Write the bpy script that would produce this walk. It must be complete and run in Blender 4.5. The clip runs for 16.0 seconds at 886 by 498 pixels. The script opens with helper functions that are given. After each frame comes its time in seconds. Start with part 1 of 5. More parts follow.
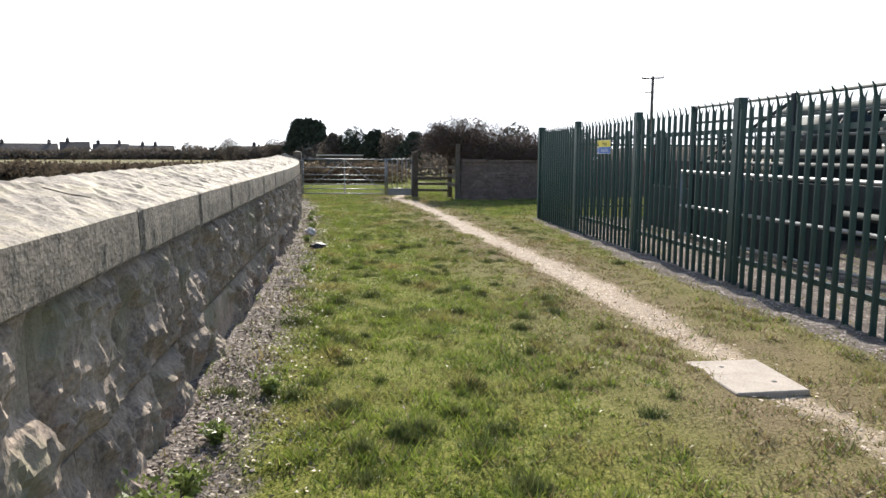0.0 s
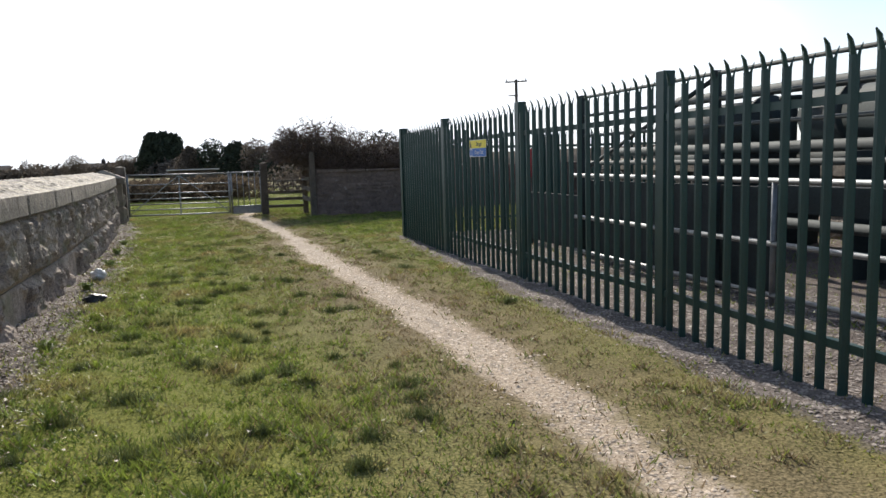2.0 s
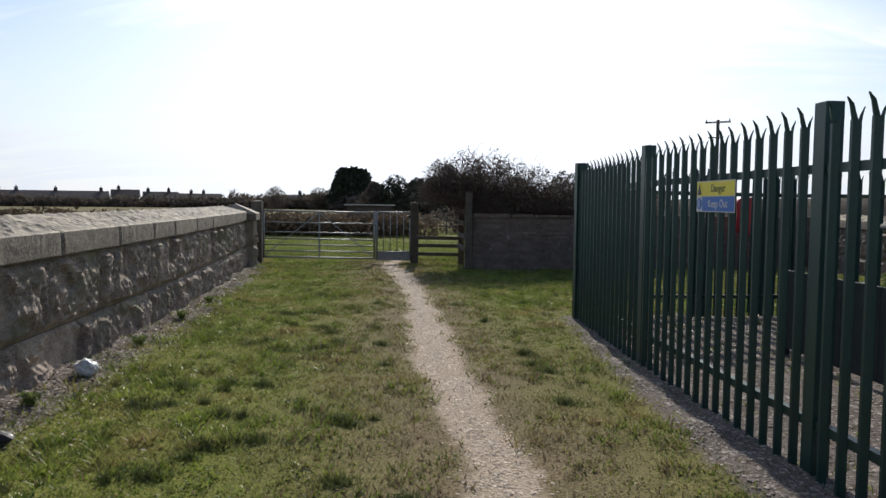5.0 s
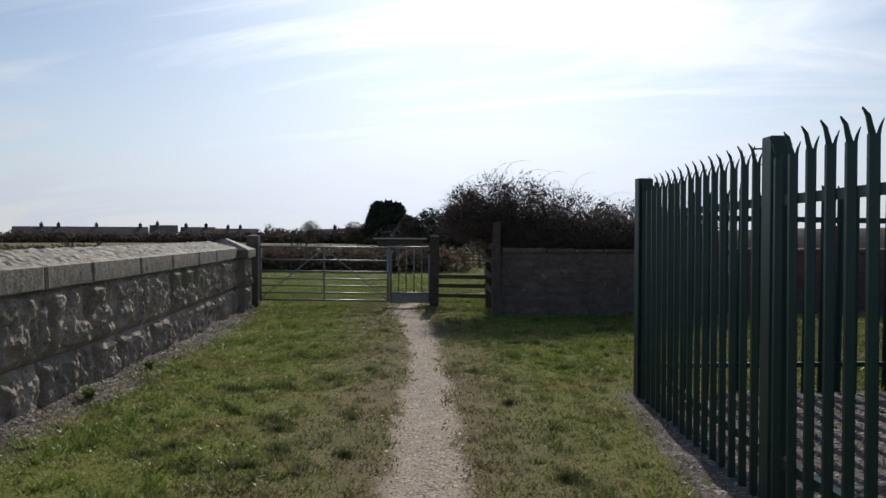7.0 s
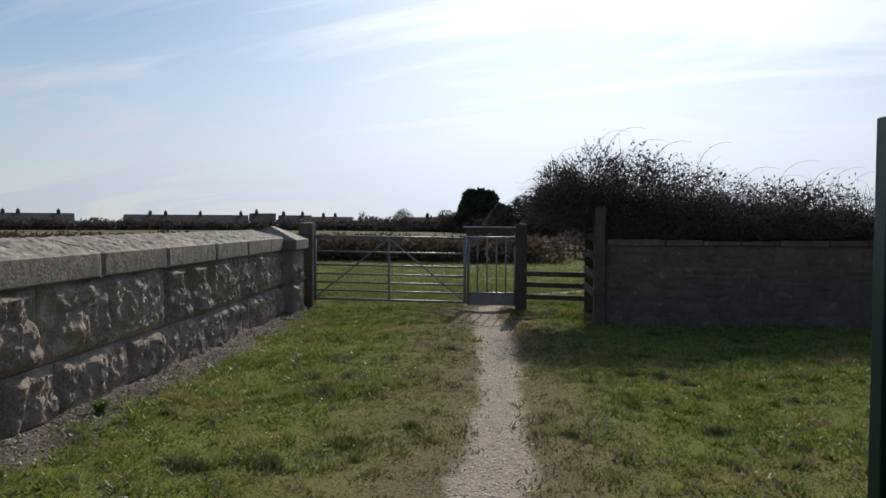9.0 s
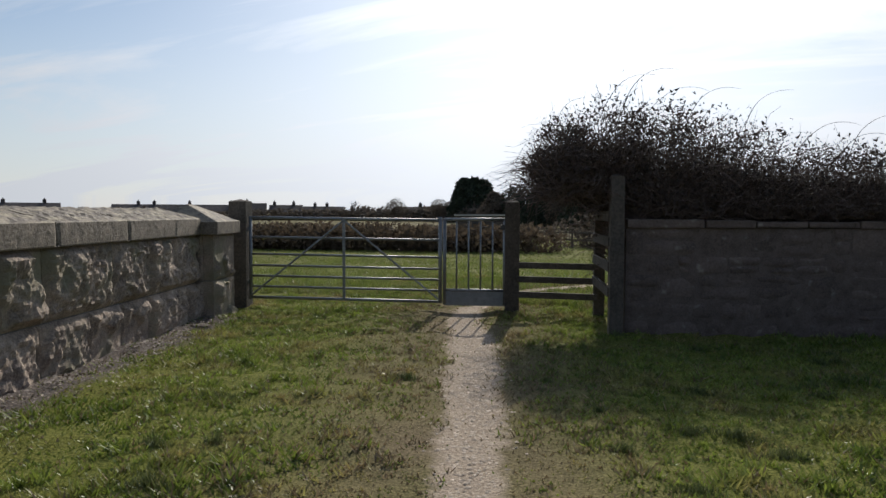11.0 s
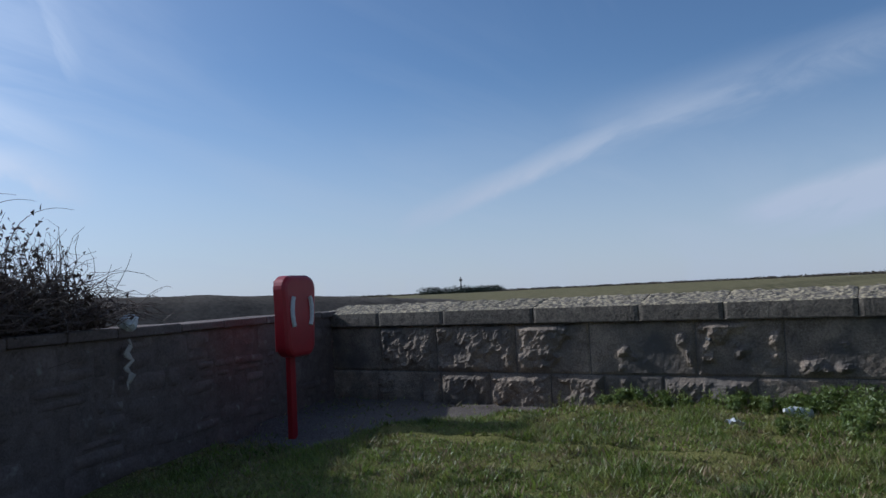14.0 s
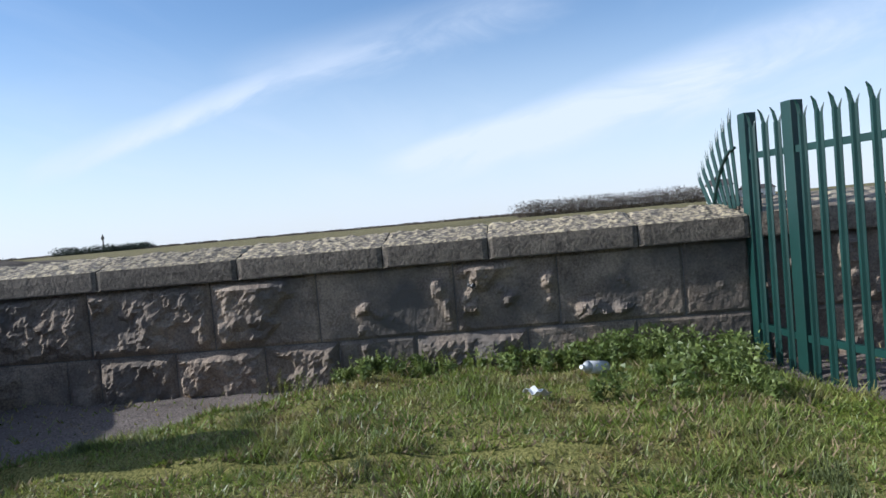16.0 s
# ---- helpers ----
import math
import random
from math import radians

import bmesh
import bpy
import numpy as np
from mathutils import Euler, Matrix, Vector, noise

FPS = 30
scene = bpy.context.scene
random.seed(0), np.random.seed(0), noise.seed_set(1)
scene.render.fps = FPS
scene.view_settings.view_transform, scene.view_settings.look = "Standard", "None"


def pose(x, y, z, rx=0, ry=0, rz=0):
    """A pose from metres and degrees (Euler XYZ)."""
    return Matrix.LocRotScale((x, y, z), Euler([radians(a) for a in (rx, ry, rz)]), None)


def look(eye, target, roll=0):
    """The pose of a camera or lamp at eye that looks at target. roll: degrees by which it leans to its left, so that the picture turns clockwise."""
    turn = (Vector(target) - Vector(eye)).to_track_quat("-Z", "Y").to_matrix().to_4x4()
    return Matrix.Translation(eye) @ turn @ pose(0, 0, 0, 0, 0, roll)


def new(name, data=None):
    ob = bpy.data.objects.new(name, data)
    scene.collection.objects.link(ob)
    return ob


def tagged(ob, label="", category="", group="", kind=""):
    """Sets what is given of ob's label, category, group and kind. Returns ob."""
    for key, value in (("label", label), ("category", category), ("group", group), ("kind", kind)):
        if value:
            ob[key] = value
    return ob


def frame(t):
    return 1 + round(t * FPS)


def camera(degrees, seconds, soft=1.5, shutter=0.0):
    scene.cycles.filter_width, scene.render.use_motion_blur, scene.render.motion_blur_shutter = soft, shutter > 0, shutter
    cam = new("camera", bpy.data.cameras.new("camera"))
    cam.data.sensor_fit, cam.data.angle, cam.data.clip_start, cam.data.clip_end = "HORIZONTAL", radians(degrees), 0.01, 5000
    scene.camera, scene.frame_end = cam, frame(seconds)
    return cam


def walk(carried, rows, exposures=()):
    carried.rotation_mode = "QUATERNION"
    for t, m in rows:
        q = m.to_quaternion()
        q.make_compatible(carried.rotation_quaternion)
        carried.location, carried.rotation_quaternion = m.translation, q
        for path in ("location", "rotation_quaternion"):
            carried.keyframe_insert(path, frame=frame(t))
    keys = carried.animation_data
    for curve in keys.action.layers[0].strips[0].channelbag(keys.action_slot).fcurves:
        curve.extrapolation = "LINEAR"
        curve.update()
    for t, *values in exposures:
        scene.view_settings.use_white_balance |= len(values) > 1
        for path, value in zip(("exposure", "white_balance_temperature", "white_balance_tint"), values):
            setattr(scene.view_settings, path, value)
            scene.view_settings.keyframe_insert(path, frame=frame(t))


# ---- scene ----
cam = camera(62.2, 16.0)
PATH = [
    (0, (1.347, 1.183, 1.37), (1.128, 3.154, 1.108), 0.2),
    (0.5, (1.344, 1.874, 1.362), (1.166, 3.85, 1.115), -2.3),
    (1, (1.337, 2.508, 1.367), (1.189, 4.488, 1.123), 0.7),
    (1.5, (1.475, 3.144, 1.323), (1.543, 5.125, 1.057), -2.8),
    (2, (1.525, 3.784, 1.339), (1.646, 5.766, 1.095), -1.7),
    (2.5, (1.649, 4.48, 1.348), (1.824, 6.466, 1.183), -2.4),
    (3, (1.681, 5.103, 1.377), (1.718, 7.101, 1.291), -2.0),
    (3.5, (1.707, 5.807, 1.358), (1.65, 7.795, 1.153), -0.8),
    (4, (1.668, 6.487, 1.364), (1.367, 8.458, 1.214), -0.5),
    (4.5, (1.661, 7.11, 1.382), (1.354, 9.082, 1.246), -1.0),
    (5, (1.657, 7.841, 1.403), (1.298, 9.804, 1.274), 0.6),
    (7.5, (1.37, 11.154, 1.39), (0.855, 13.086, 1.365), -1.5),
    (8, (1.275, 11.907, 1.383), (0.694, 13.82, 1.329), -4.5),
    (8.5, (1.094, 12.524, 1.402), (0.385, 14.393, 1.332), 0.0),
    (11, (0.232, 15.918, 1.206), (-0.455, 17.794, 1.108), 0.2),
    (11.3, (0.150, 16.282, 1.250), (-0.517, 18.165, 1.155), -1.8),
    (11.5, (0.035, 16.538, 1.275), (-0.415, 18.487, 1.300), -0.3),
    (11.6, (-0.03, 16.67, 1.264), (-0.273, 18.654, 1.336), -1.3),
    (12, (-0.139, 17.272, 1.252), (0.264, 19.227, 1.379), 2.7),
    (12.5, (-0.183, 17.955, 1.22), (0.77, 19.703, 1.408), 1.0),
    (13, (-0.245, 18.582, 1.213), (1.016, 20.116, 1.459), 3.5),
    (13.5, (-0.243, 19.16, 1.323), (1.16, 20.57, 1.533), -2.5),
    (14, (-0.151, 19.601, 1.316), (1.497, 20.728, 1.434), -2.7),
    (14.5, (0.135, 20.052, 1.31), (1.961, 20.867, 1.325), -5.9),
    (15, (0.541, 20.42, 1.261), (2.493, 20.85, 1.202), -2.2),
    (15.5, (1.118, 20.614, 1.196), (3.095, 20.913, 1.152), -5.1),
    (16, (1.694, 21.009, 1.254), (3.671, 21.301, 1.177), -5.1),
]
walk(cam, [(t, look(eye, target, roll)) for t, eye, target, roll in PATH],
     exposures=[(0, 0.8, 6600, 10), (1, 0.38, 6600, 10), (2.5, 0.38, 6500, 10), (3.2, -0.1, 6400, 10), (4, 0.0, 6400, 10), (5, -0.15, 6400, 10), (7.5, -0.6, 6200, 10), (8.5, -0.6, 6200, 10),
                (11, -0.45, 6500, 10), (12, -0.4, 5750, 10), (13, -0.65, 5350, 10), (14, -0.65, 5350, 10), (15, -0.15, 5550, 10), (16, 0.18, 5650, 10)])

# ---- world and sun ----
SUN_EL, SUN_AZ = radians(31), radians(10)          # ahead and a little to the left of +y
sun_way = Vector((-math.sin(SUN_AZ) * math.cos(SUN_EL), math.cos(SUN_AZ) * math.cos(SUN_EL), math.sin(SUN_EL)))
world = bpy.data.worlds.new("sky")
scene.world = world
world.use_nodes = True
wn, wl = world.node_tree.nodes, world.node_tree.links
wn.clear()
w_out = wn.new("ShaderNodeOutputWorld")
w_bg = wn.new("ShaderNodeBackground")
w_bg.inputs["Strength"].default_value = 0.125
w_sky = wn.new("ShaderNodeTexSky")
w_sky.sky_type, w_sky.sun_disc = "NISHITA", False
w_sky.sun_elevation, w_sky.sun_rotation = SUN_EL, -SUN_AZ
w_sky.air_density, w_sky.dust_density, w_sky.ozone_density = 1.0, 0.25, 2.2
w_co = wn.new("ShaderNodeTexCoord")
w_sep = wn.new("ShaderNodeSeparateXYZ")
w_den = wn.new("ShaderNodeMath")
w_den.operation, w_den.inputs[1].default_value = "ADD", 0.2
w_mx = wn.new("ShaderNodeMath")
w_mx.operation, w_mx.inputs[1].default_value = "MAXIMUM", 0.02
w_dx, w_dy = wn.new("ShaderNodeMath"), wn.new("ShaderNodeMath")
w_dx.operation = w_dy.operation = "DIVIDE"
w_comb = wn.new("ShaderNodeCombineXYZ")
w_map = wn.new("ShaderNodeMapping")
w_map.inputs["Rotation"].default_value = (0, 0, radians(35))
w_map.inputs["Scale"].default_value = (0.55, 1.7, 1)
w_map.inputs["Location"].default_value = (0.4, 0.2, 0)
w_noise = wn.new("ShaderNodeTexNoise")
w_noise.inputs["Scale"].default_value, w_noise.inputs["Detail"].default_value = 1.1, 9
w_noise.inputs["Roughness"].default_value, w_noise.inputs["Distortion"].default_value = 0.58, 0.7
w_ramp = wn.new("ShaderNodeValToRGB")
w_ramp.color_ramp.elements[0].position, w_ramp.color_ramp.elements[1].position = 0.47, 0.74
w_fac = wn.new("ShaderNodeMath")
w_fac.operation = "MULTIPLY"
w_bright = wn.new("ShaderNodeMix")
w_bright.data_type, w_bright.blend_type = "RGBA", "MIX"
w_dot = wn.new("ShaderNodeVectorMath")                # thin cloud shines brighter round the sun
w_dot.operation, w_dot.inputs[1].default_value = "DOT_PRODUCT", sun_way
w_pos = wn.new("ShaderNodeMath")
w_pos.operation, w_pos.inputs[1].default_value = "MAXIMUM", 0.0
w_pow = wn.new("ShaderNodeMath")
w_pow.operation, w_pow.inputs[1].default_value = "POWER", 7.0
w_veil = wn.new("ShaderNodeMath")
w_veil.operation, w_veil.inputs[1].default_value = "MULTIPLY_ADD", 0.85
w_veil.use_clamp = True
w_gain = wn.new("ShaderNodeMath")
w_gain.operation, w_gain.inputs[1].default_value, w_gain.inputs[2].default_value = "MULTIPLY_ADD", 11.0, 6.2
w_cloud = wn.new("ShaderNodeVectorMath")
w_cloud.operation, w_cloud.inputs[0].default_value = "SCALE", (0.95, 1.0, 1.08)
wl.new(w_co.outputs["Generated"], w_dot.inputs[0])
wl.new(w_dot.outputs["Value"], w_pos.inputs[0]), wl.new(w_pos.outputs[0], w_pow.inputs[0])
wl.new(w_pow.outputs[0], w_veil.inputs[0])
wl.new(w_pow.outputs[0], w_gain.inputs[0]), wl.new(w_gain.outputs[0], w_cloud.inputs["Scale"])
wl.new(w_co.outputs["Generated"], w_sep.inputs[0])
wl.new(w_sep.outputs["Z"], w_mx.inputs[0])
wl.new(w_mx.outputs[0], w_den.inputs[0])
wl.new(w_sep.outputs["X"], w_dx.inputs[0]), wl.new(w_den.outputs[0], w_dx.inputs[1])
wl.new(w_sep.outputs["Y"], w_dy.inputs[0]), wl.new(w_den.outputs[0], w_dy.inputs[1])
wl.new(w_dx.outputs[0], w_comb.inputs["X"]), wl.new(w_dy.outputs[0], w_comb.inputs["Y"])
wl.new(w_comb.outputs[0], w_map.inputs["Vector"])
wl.new(w_map.outputs[0], w_noise.inputs["Vector"])
wl.new(w_noise.outputs["Fac"], w_ramp.inputs["Fac"])
wl.new(w_ramp.outputs["Color"], w_fac.inputs[0])
w_clear = wn.new("ShaderNodeMapRange")                # the sky clears towards the sea
w_clear.interpolation_type = "SMOOTHSTEP"
w_clear.inputs["From Min"].default_value, w_clear.inputs["From Max"].default_value = 0.12, 0.62
w_clear.inputs["To Min"].default_value, w_clear.inputs["To Max"].default_value = 0.9, 0.12
wl.new(w_sep.outputs["X"], w_clear.inputs["Value"]), wl.new(w_clear.outputs["Result"], w_fac.inputs[1])


def sky_math(op, a, b=0.0, c=0.0):
    """A math node on sockets or numbers; gives its output."""
    k = wn.new("ShaderNodeMath")
    k.operation = op
    for i, v in enumerate((a, b, c)):
        if isinstance(v, (int, float)):
            k.inputs[i].default_value = v
        else:
            wl.new(v, k.inputs[i])
    return k.outputs[0]


def sky_step(v, lo, hi):
    r = wn.new("ShaderNodeMapRange")
    r.interpolation_type = "SMOOTHSTEP"
    r.inputs["From Min"].default_value, r.inputs["From Max"].default_value = lo, hi
    wl.new(v, r.inputs["Value"])
    return r.outputs["Result"]


def sky_dot(way):
    d = wn.new("ShaderNodeVectorMath")
    d.operation, d.inputs[1].default_value = "DOT_PRODUCT", way
    wl.new(w_co.outputs["Generated"], d.inputs[0])
    return d.outputs["Value"]


def cirrus(p0, p1, above, below, share, seed, fray=0.02, fade=(0.06, 0.06), widen=0.0):
    """A wisp of high cloud between two directions, frayed by noise along its length."""
    p0, p1 = Vector(p0).normalized(), Vector(p1).normalized()
    n = p0.cross(p1).normalized()
    if n.z < 0:
        n = -n
    run = (p1 - p0).normalized()
    mp, tx = wn.new("ShaderNodeMapping"), wn.new("ShaderNodeTexNoise")
    mp.vector_type = "TEXTURE"
    turn = Matrix((run, n, run.cross(n))).transposed().to_euler()
    mp.inputs["Rotation"].default_value = turn
    mp.inputs["Scale"].default_value = (3.2, 1.0, 1.0)
    mp.inputs["Location"].default_value = (seed * 0.37, seed * 0.21, 0)
    wl.new(w_co.outputs["Generated"], mp.inputs["Vector"]), wl.new(mp.outputs[0], tx.inputs["Vector"])
    tx.inputs["Scale"].default_value, tx.inputs["Detail"].default_value = 16.0, 8
    tx.inputs["Roughness"].default_value, tx.inputs["Distortion"].default_value = 0.6, 0.5
    s = sky_dot(run)
    s0, s1 = p0.dot(run), p1.dot(run)
    wob = sky_math("MULTIPLY_ADD", tx.outputs["Fac"], fray * 2, -fray)
    d = sky_math("ADD", sky_dot(n), wob)
    grow = sky_math("MULTIPLY_ADD", sky_step(s, s0, s1), widen, 1.0)
    d = sky_math("DIVIDE", d, grow)
    up = sky_math("SUBTRACT", 1.0, sky_step(d, 0.0, above))
    low = sky_step(d, -below, 0.0)
    ends = sky_math("MULTIPLY", sky_step(s, s0 - fade[0], s0 + fade[0]), sky_math("SUBTRACT", 1.0, sky_step(s, s1 - fade[1], s1 + fade[1])))
    body = sky_math("MULTIPLY", sky_math("MULTIPLY", up, low), ends)
    texture = sky_math("MULTIPLY_ADD", sky_step(tx.outputs["Fac"], 0.3, 0.7), 0.75, 0.25)
    return sky_math("MULTIPLY", sky_math("MULTIPLY", body, texture), share)


wisps = [cirrus((0.795, 0.60, 0.085), (0.93, 0.30, 0.215), 0.034, 0.024, 0.72, 1, 0.024, (0.03, 0.06)),
         cirrus((0.905, 0.37, 0.195), (0.97, -0.02, 0.27), 0.055, 0.045, 0.55, 2, 0.03, (0.06, 0.10)),
         cirrus((0.98, 0.19, 0.083), (0.88, -0.45, 0.20), 0.030, 0.055, 0.85, 3, 0.012, (0.06, 0.3), 0.9),
         cirrus((0.35, 0.82, 0.46), (0.469, 0.835, 0.282), 0.05, 0.022, 0.42, 4, 0.03, (0.08, 0.03)),
         cirrus((0.05, 0.95, 0.26), (0.46, 0.87, 0.15), 0.05, 0.022, 0.75, 5, 0.045, (0.1, 0.07)),
         cirrus((0.25, 0.92, 0.29), (0.47, 0.86, 0.20), 0.04, 0.04, 0.45, 6, 0.035, (0.08, 0.06))]
w_wisp = wisps[0]
for one in wisps[1:]:
    w_wisp = sky_math("MAXIMUM", w_wisp, one)
w_all = sky_math("MAXIMUM", w_fac.outputs[0], w_wisp)
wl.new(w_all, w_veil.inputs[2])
w_low = wn.new("ShaderNodeMapRange")                  # pale haze low over the land
w_low.interpolation_type = "SMOOTHSTEP"
w_low.inputs["From Min"].default_value, w_low.inputs["From Max"].default_value = 0.0, 0.30
w_low.inputs["To Min"].default_value, w_low.inputs["To Max"].default_value = 0.72, 0.0
w_high = wn.new("ShaderNodeMapRange")
w_high.inputs["From Min"].default_value, w_high.inputs["From Max"].default_value = 0.05, 0.2
w_keep = wn.new("ShaderNodeMath")
w_keep.operation = "MULTIPLY"
w_sum = wn.new("ShaderNodeMath")
w_sum.operation, w_sum.use_clamp = "ADD", True
wl.new(w_sep.outputs["Z"], w_low.inputs["Value"]), wl.new(w_sep.outputs["Z"], w_high.inputs["Value"])
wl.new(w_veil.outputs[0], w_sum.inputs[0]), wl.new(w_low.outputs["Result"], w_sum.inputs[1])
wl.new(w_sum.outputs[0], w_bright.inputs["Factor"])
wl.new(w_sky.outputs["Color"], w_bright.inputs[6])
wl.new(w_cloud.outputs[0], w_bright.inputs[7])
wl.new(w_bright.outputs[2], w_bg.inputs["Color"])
wl.new(w_bg.outputs[0], w_out.inputs["Surface"])
sun = new("sun", bpy.data.lights.new("sun", "SUN"))
sun.data.energy, sun.data.angle, sun.data.color = 5.0, radians(0.55), (1.0, 0.94, 0.84)
sun.matrix_world = look(sun_way * 50, (0, 0, 0))


# ---- materials ----
def material(name, dark, light, scale=6.0, rough=0.85, bump=0.3, fine=60.0, accent=None, accent_scale=1.2,
             accent_at=(0.52, 0.68), metal=0.0, vary=0.25, island=False, bump_dist=0.01, lichen_top=False):
    m = bpy.data.materials.new(name)
    m.use_nodes = True
    n, l = m.node_tree.nodes, m.node_tree.links
    bsdf = n["Principled BSDF"]
    geo = n.new("ShaderNodeNewGeometry")
    big, small = n.new("ShaderNodeTexNoise"), n.new("ShaderNodeTexNoise")
    for t, sc, d in ((big, scale, 6), (small, fine, 4)):
        t.inputs["Scale"].default_value, t.inputs["Detail"].default_value = sc, d
        t.inputs["Roughness"].default_value = 0.62
        l.new(geo.outputs["Position"], t.inputs["Vector"])
    add = n.new("ShaderNodeMath")
    add.operation = "MULTIPLY_ADD"
    add.inputs[1].default_value = 0.5
    l.new(small.outputs["Fac"], add.inputs[0])
    half = n.new("ShaderNodeMath")
    half.operation, half.inputs[1].default_value = "MULTIPLY", 0.5
    l.new(big.outputs["Fac"], half.inputs[0])
    l.new(half.outputs[0], add.inputs[2])
    ramp = n.new("ShaderNodeValToRGB")
    ramp.color_ramp.elements[0].position, ramp.color_ramp.elements[1].position = 0.36, 0.64
    ramp.color_ramp.elements[0].color, ramp.color_ramp.elements[1].color = (*dark, 1), (*light, 1)
    l.new(add.outputs[0], ramp.inputs["Fac"])
    colour = ramp.outputs["Color"]
    if accent:
        spots = n.new("ShaderNodeTexNoise")
        spots.inputs["Scale"].default_value, spots.inputs["Detail"].default_value = accent_scale, 7
        l.new(geo.outputs["Position"], spots.inputs["Vector"])
        sr = n.new("ShaderNodeValToRGB")
        sr.color_ramp.elements[0].position, sr.color_ramp.elements[1].position = accent_at
        l.new(spots.outputs["Fac"], sr.inputs["Fac"])
        mix = n.new("ShaderNodeMix")
        mix.data_type = "RGBA"
        mix.inputs[7].default_value = (*accent, 1)
        share = sr.outputs["Color"]
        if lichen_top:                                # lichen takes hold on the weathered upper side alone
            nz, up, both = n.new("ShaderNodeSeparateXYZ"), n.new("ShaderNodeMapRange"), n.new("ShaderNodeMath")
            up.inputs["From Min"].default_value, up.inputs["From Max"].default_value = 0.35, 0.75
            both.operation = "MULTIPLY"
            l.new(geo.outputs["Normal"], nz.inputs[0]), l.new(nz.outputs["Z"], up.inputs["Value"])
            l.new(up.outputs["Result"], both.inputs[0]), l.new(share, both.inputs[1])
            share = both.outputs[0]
        l.new(share, mix.inputs["Factor"])
        l.new(colour, mix.inputs[6])
        colour = mix.outputs[2]
    if vary:
        rnd = geo.outputs["Random Per Island"] if island else n.new("ShaderNodeObjectInfo").outputs["Random"]
        mr = n.new("ShaderNodeMapRange")
        mr.inputs["To Min"].default_value, mr.inputs["To Max"].default_value = 1 - vary, 1 + vary
        l.new(rnd, mr.inputs["Value"])
        hsv = n.new("ShaderNodeHueSaturation")
        l.new(mr.outputs["Result"], hsv.inputs["Value"])
        l.new(colour, hsv.inputs["Color"])
        colour = hsv.outputs["Color"]
    l.new(colour, bsdf.inputs["Base Color"])
    bsdf.inputs["Roughness"].default_value, bsdf.inputs["Metallic"].default_value = rough, metal
    if bump:
        b = n.new("ShaderNodeBump")
        b.inputs["Strength"].default_value, b.inputs["Distance"].default_value = bump, bump_dist
        l.new(add.outputs[0], b.inputs["Height"])
        l.new(b.outputs["Normal"], bsdf.inputs["Normal"])
    return m


def leafy(m, share=0.35):
    """Let some light pass through thin leaves and blades."""
    n, l = m.node_tree.nodes, m.node_tree.links
    bsdf, out = n["Principled BSDF"], n["Material Output"]
    tr, mx = n.new("ShaderNodeBsdfTranslucent"), n.new("ShaderNodeMixShader")
    l.new(bsdf.inputs["Base Color"].links[0].from_socket, tr.inputs["Color"])
    mx.inputs[0].default_value = share
    l.new(bsdf.outputs[0], mx.inputs[1]), l.new(tr.outputs[0], mx.inputs[2])
    l.new(mx.outputs[0], out.inputs["Surface"])
    return m


STONE = material("rock_faced_stone", (0.135, 0.10, 0.079), (0.48, 0.375, 0.29), 5, 0.9, 0.7, 55, accent=(0.23, 0.20, 0.13), accent_scale=2.2, vary=0.14, bump_dist=0.02)
SEASTONE = material("weathered_sea_wall_stone", (0.10, 0.075, 0.058), (0.33, 0.26, 0.195), 4, 0.9, 0.7, 50, accent=(0.09, 0.08, 0.072), accent_scale=1.6, accent_at=(0.45, 0.65), vary=0.16, bump_dist=0.02)
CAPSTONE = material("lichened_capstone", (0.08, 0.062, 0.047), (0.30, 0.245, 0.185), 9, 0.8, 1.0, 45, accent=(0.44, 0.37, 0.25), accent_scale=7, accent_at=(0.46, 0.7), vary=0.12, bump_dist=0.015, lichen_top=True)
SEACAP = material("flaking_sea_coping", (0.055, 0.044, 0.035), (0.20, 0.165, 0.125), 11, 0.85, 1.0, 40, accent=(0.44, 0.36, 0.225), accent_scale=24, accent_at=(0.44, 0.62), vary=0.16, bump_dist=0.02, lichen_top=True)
MORTAR = material("old_mortar", (0.10, 0.09, 0.08), (0.22, 0.20, 0.18), 9, 0.95, 0.4, 70, vary=0)
# dark brown, close to the rubble's tone so the joints stay faint
DARKMORTAR = material("dark_brown_mortar", (0.08, 0.058, 0.048), (0.18, 0.132, 0.112), 9, 0.95, 0.4, 70, vary=0)
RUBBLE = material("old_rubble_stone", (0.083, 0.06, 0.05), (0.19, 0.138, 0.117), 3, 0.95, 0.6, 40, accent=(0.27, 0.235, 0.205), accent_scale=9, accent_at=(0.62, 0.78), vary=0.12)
GREEN = material("green_powder_coat", (0.005, 0.029, 0.024), (0.008, 0.044, 0.037), 3, 0.42, 0.05, 90, vary=0.08)
GALV = material("galvanised_steel", (0.17, 0.175, 0.18), (0.29, 0.30, 0.31), 12, 0.55, 0.08, 120, metal=0.75, vary=0.06)
PIPEMAT = material("dark_pipe_paint", (0.009, 0.015, 0.016), (0.021, 0.032, 0.034), 4, 0.8, 0.05, 50, vary=0.1)
DARKWOOD = material("weathered_dark_wood", (0.045, 0.036, 0.028), (0.13, 0.105, 0.085), 4, 0.9, 0.6, 35, vary=0.15)
CONCRETE = material("pale_concrete", (0.30, 0.255, 0.21), (0.48, 0.415, 0.35), 5, 0.9, 0.35, 70, vary=0)
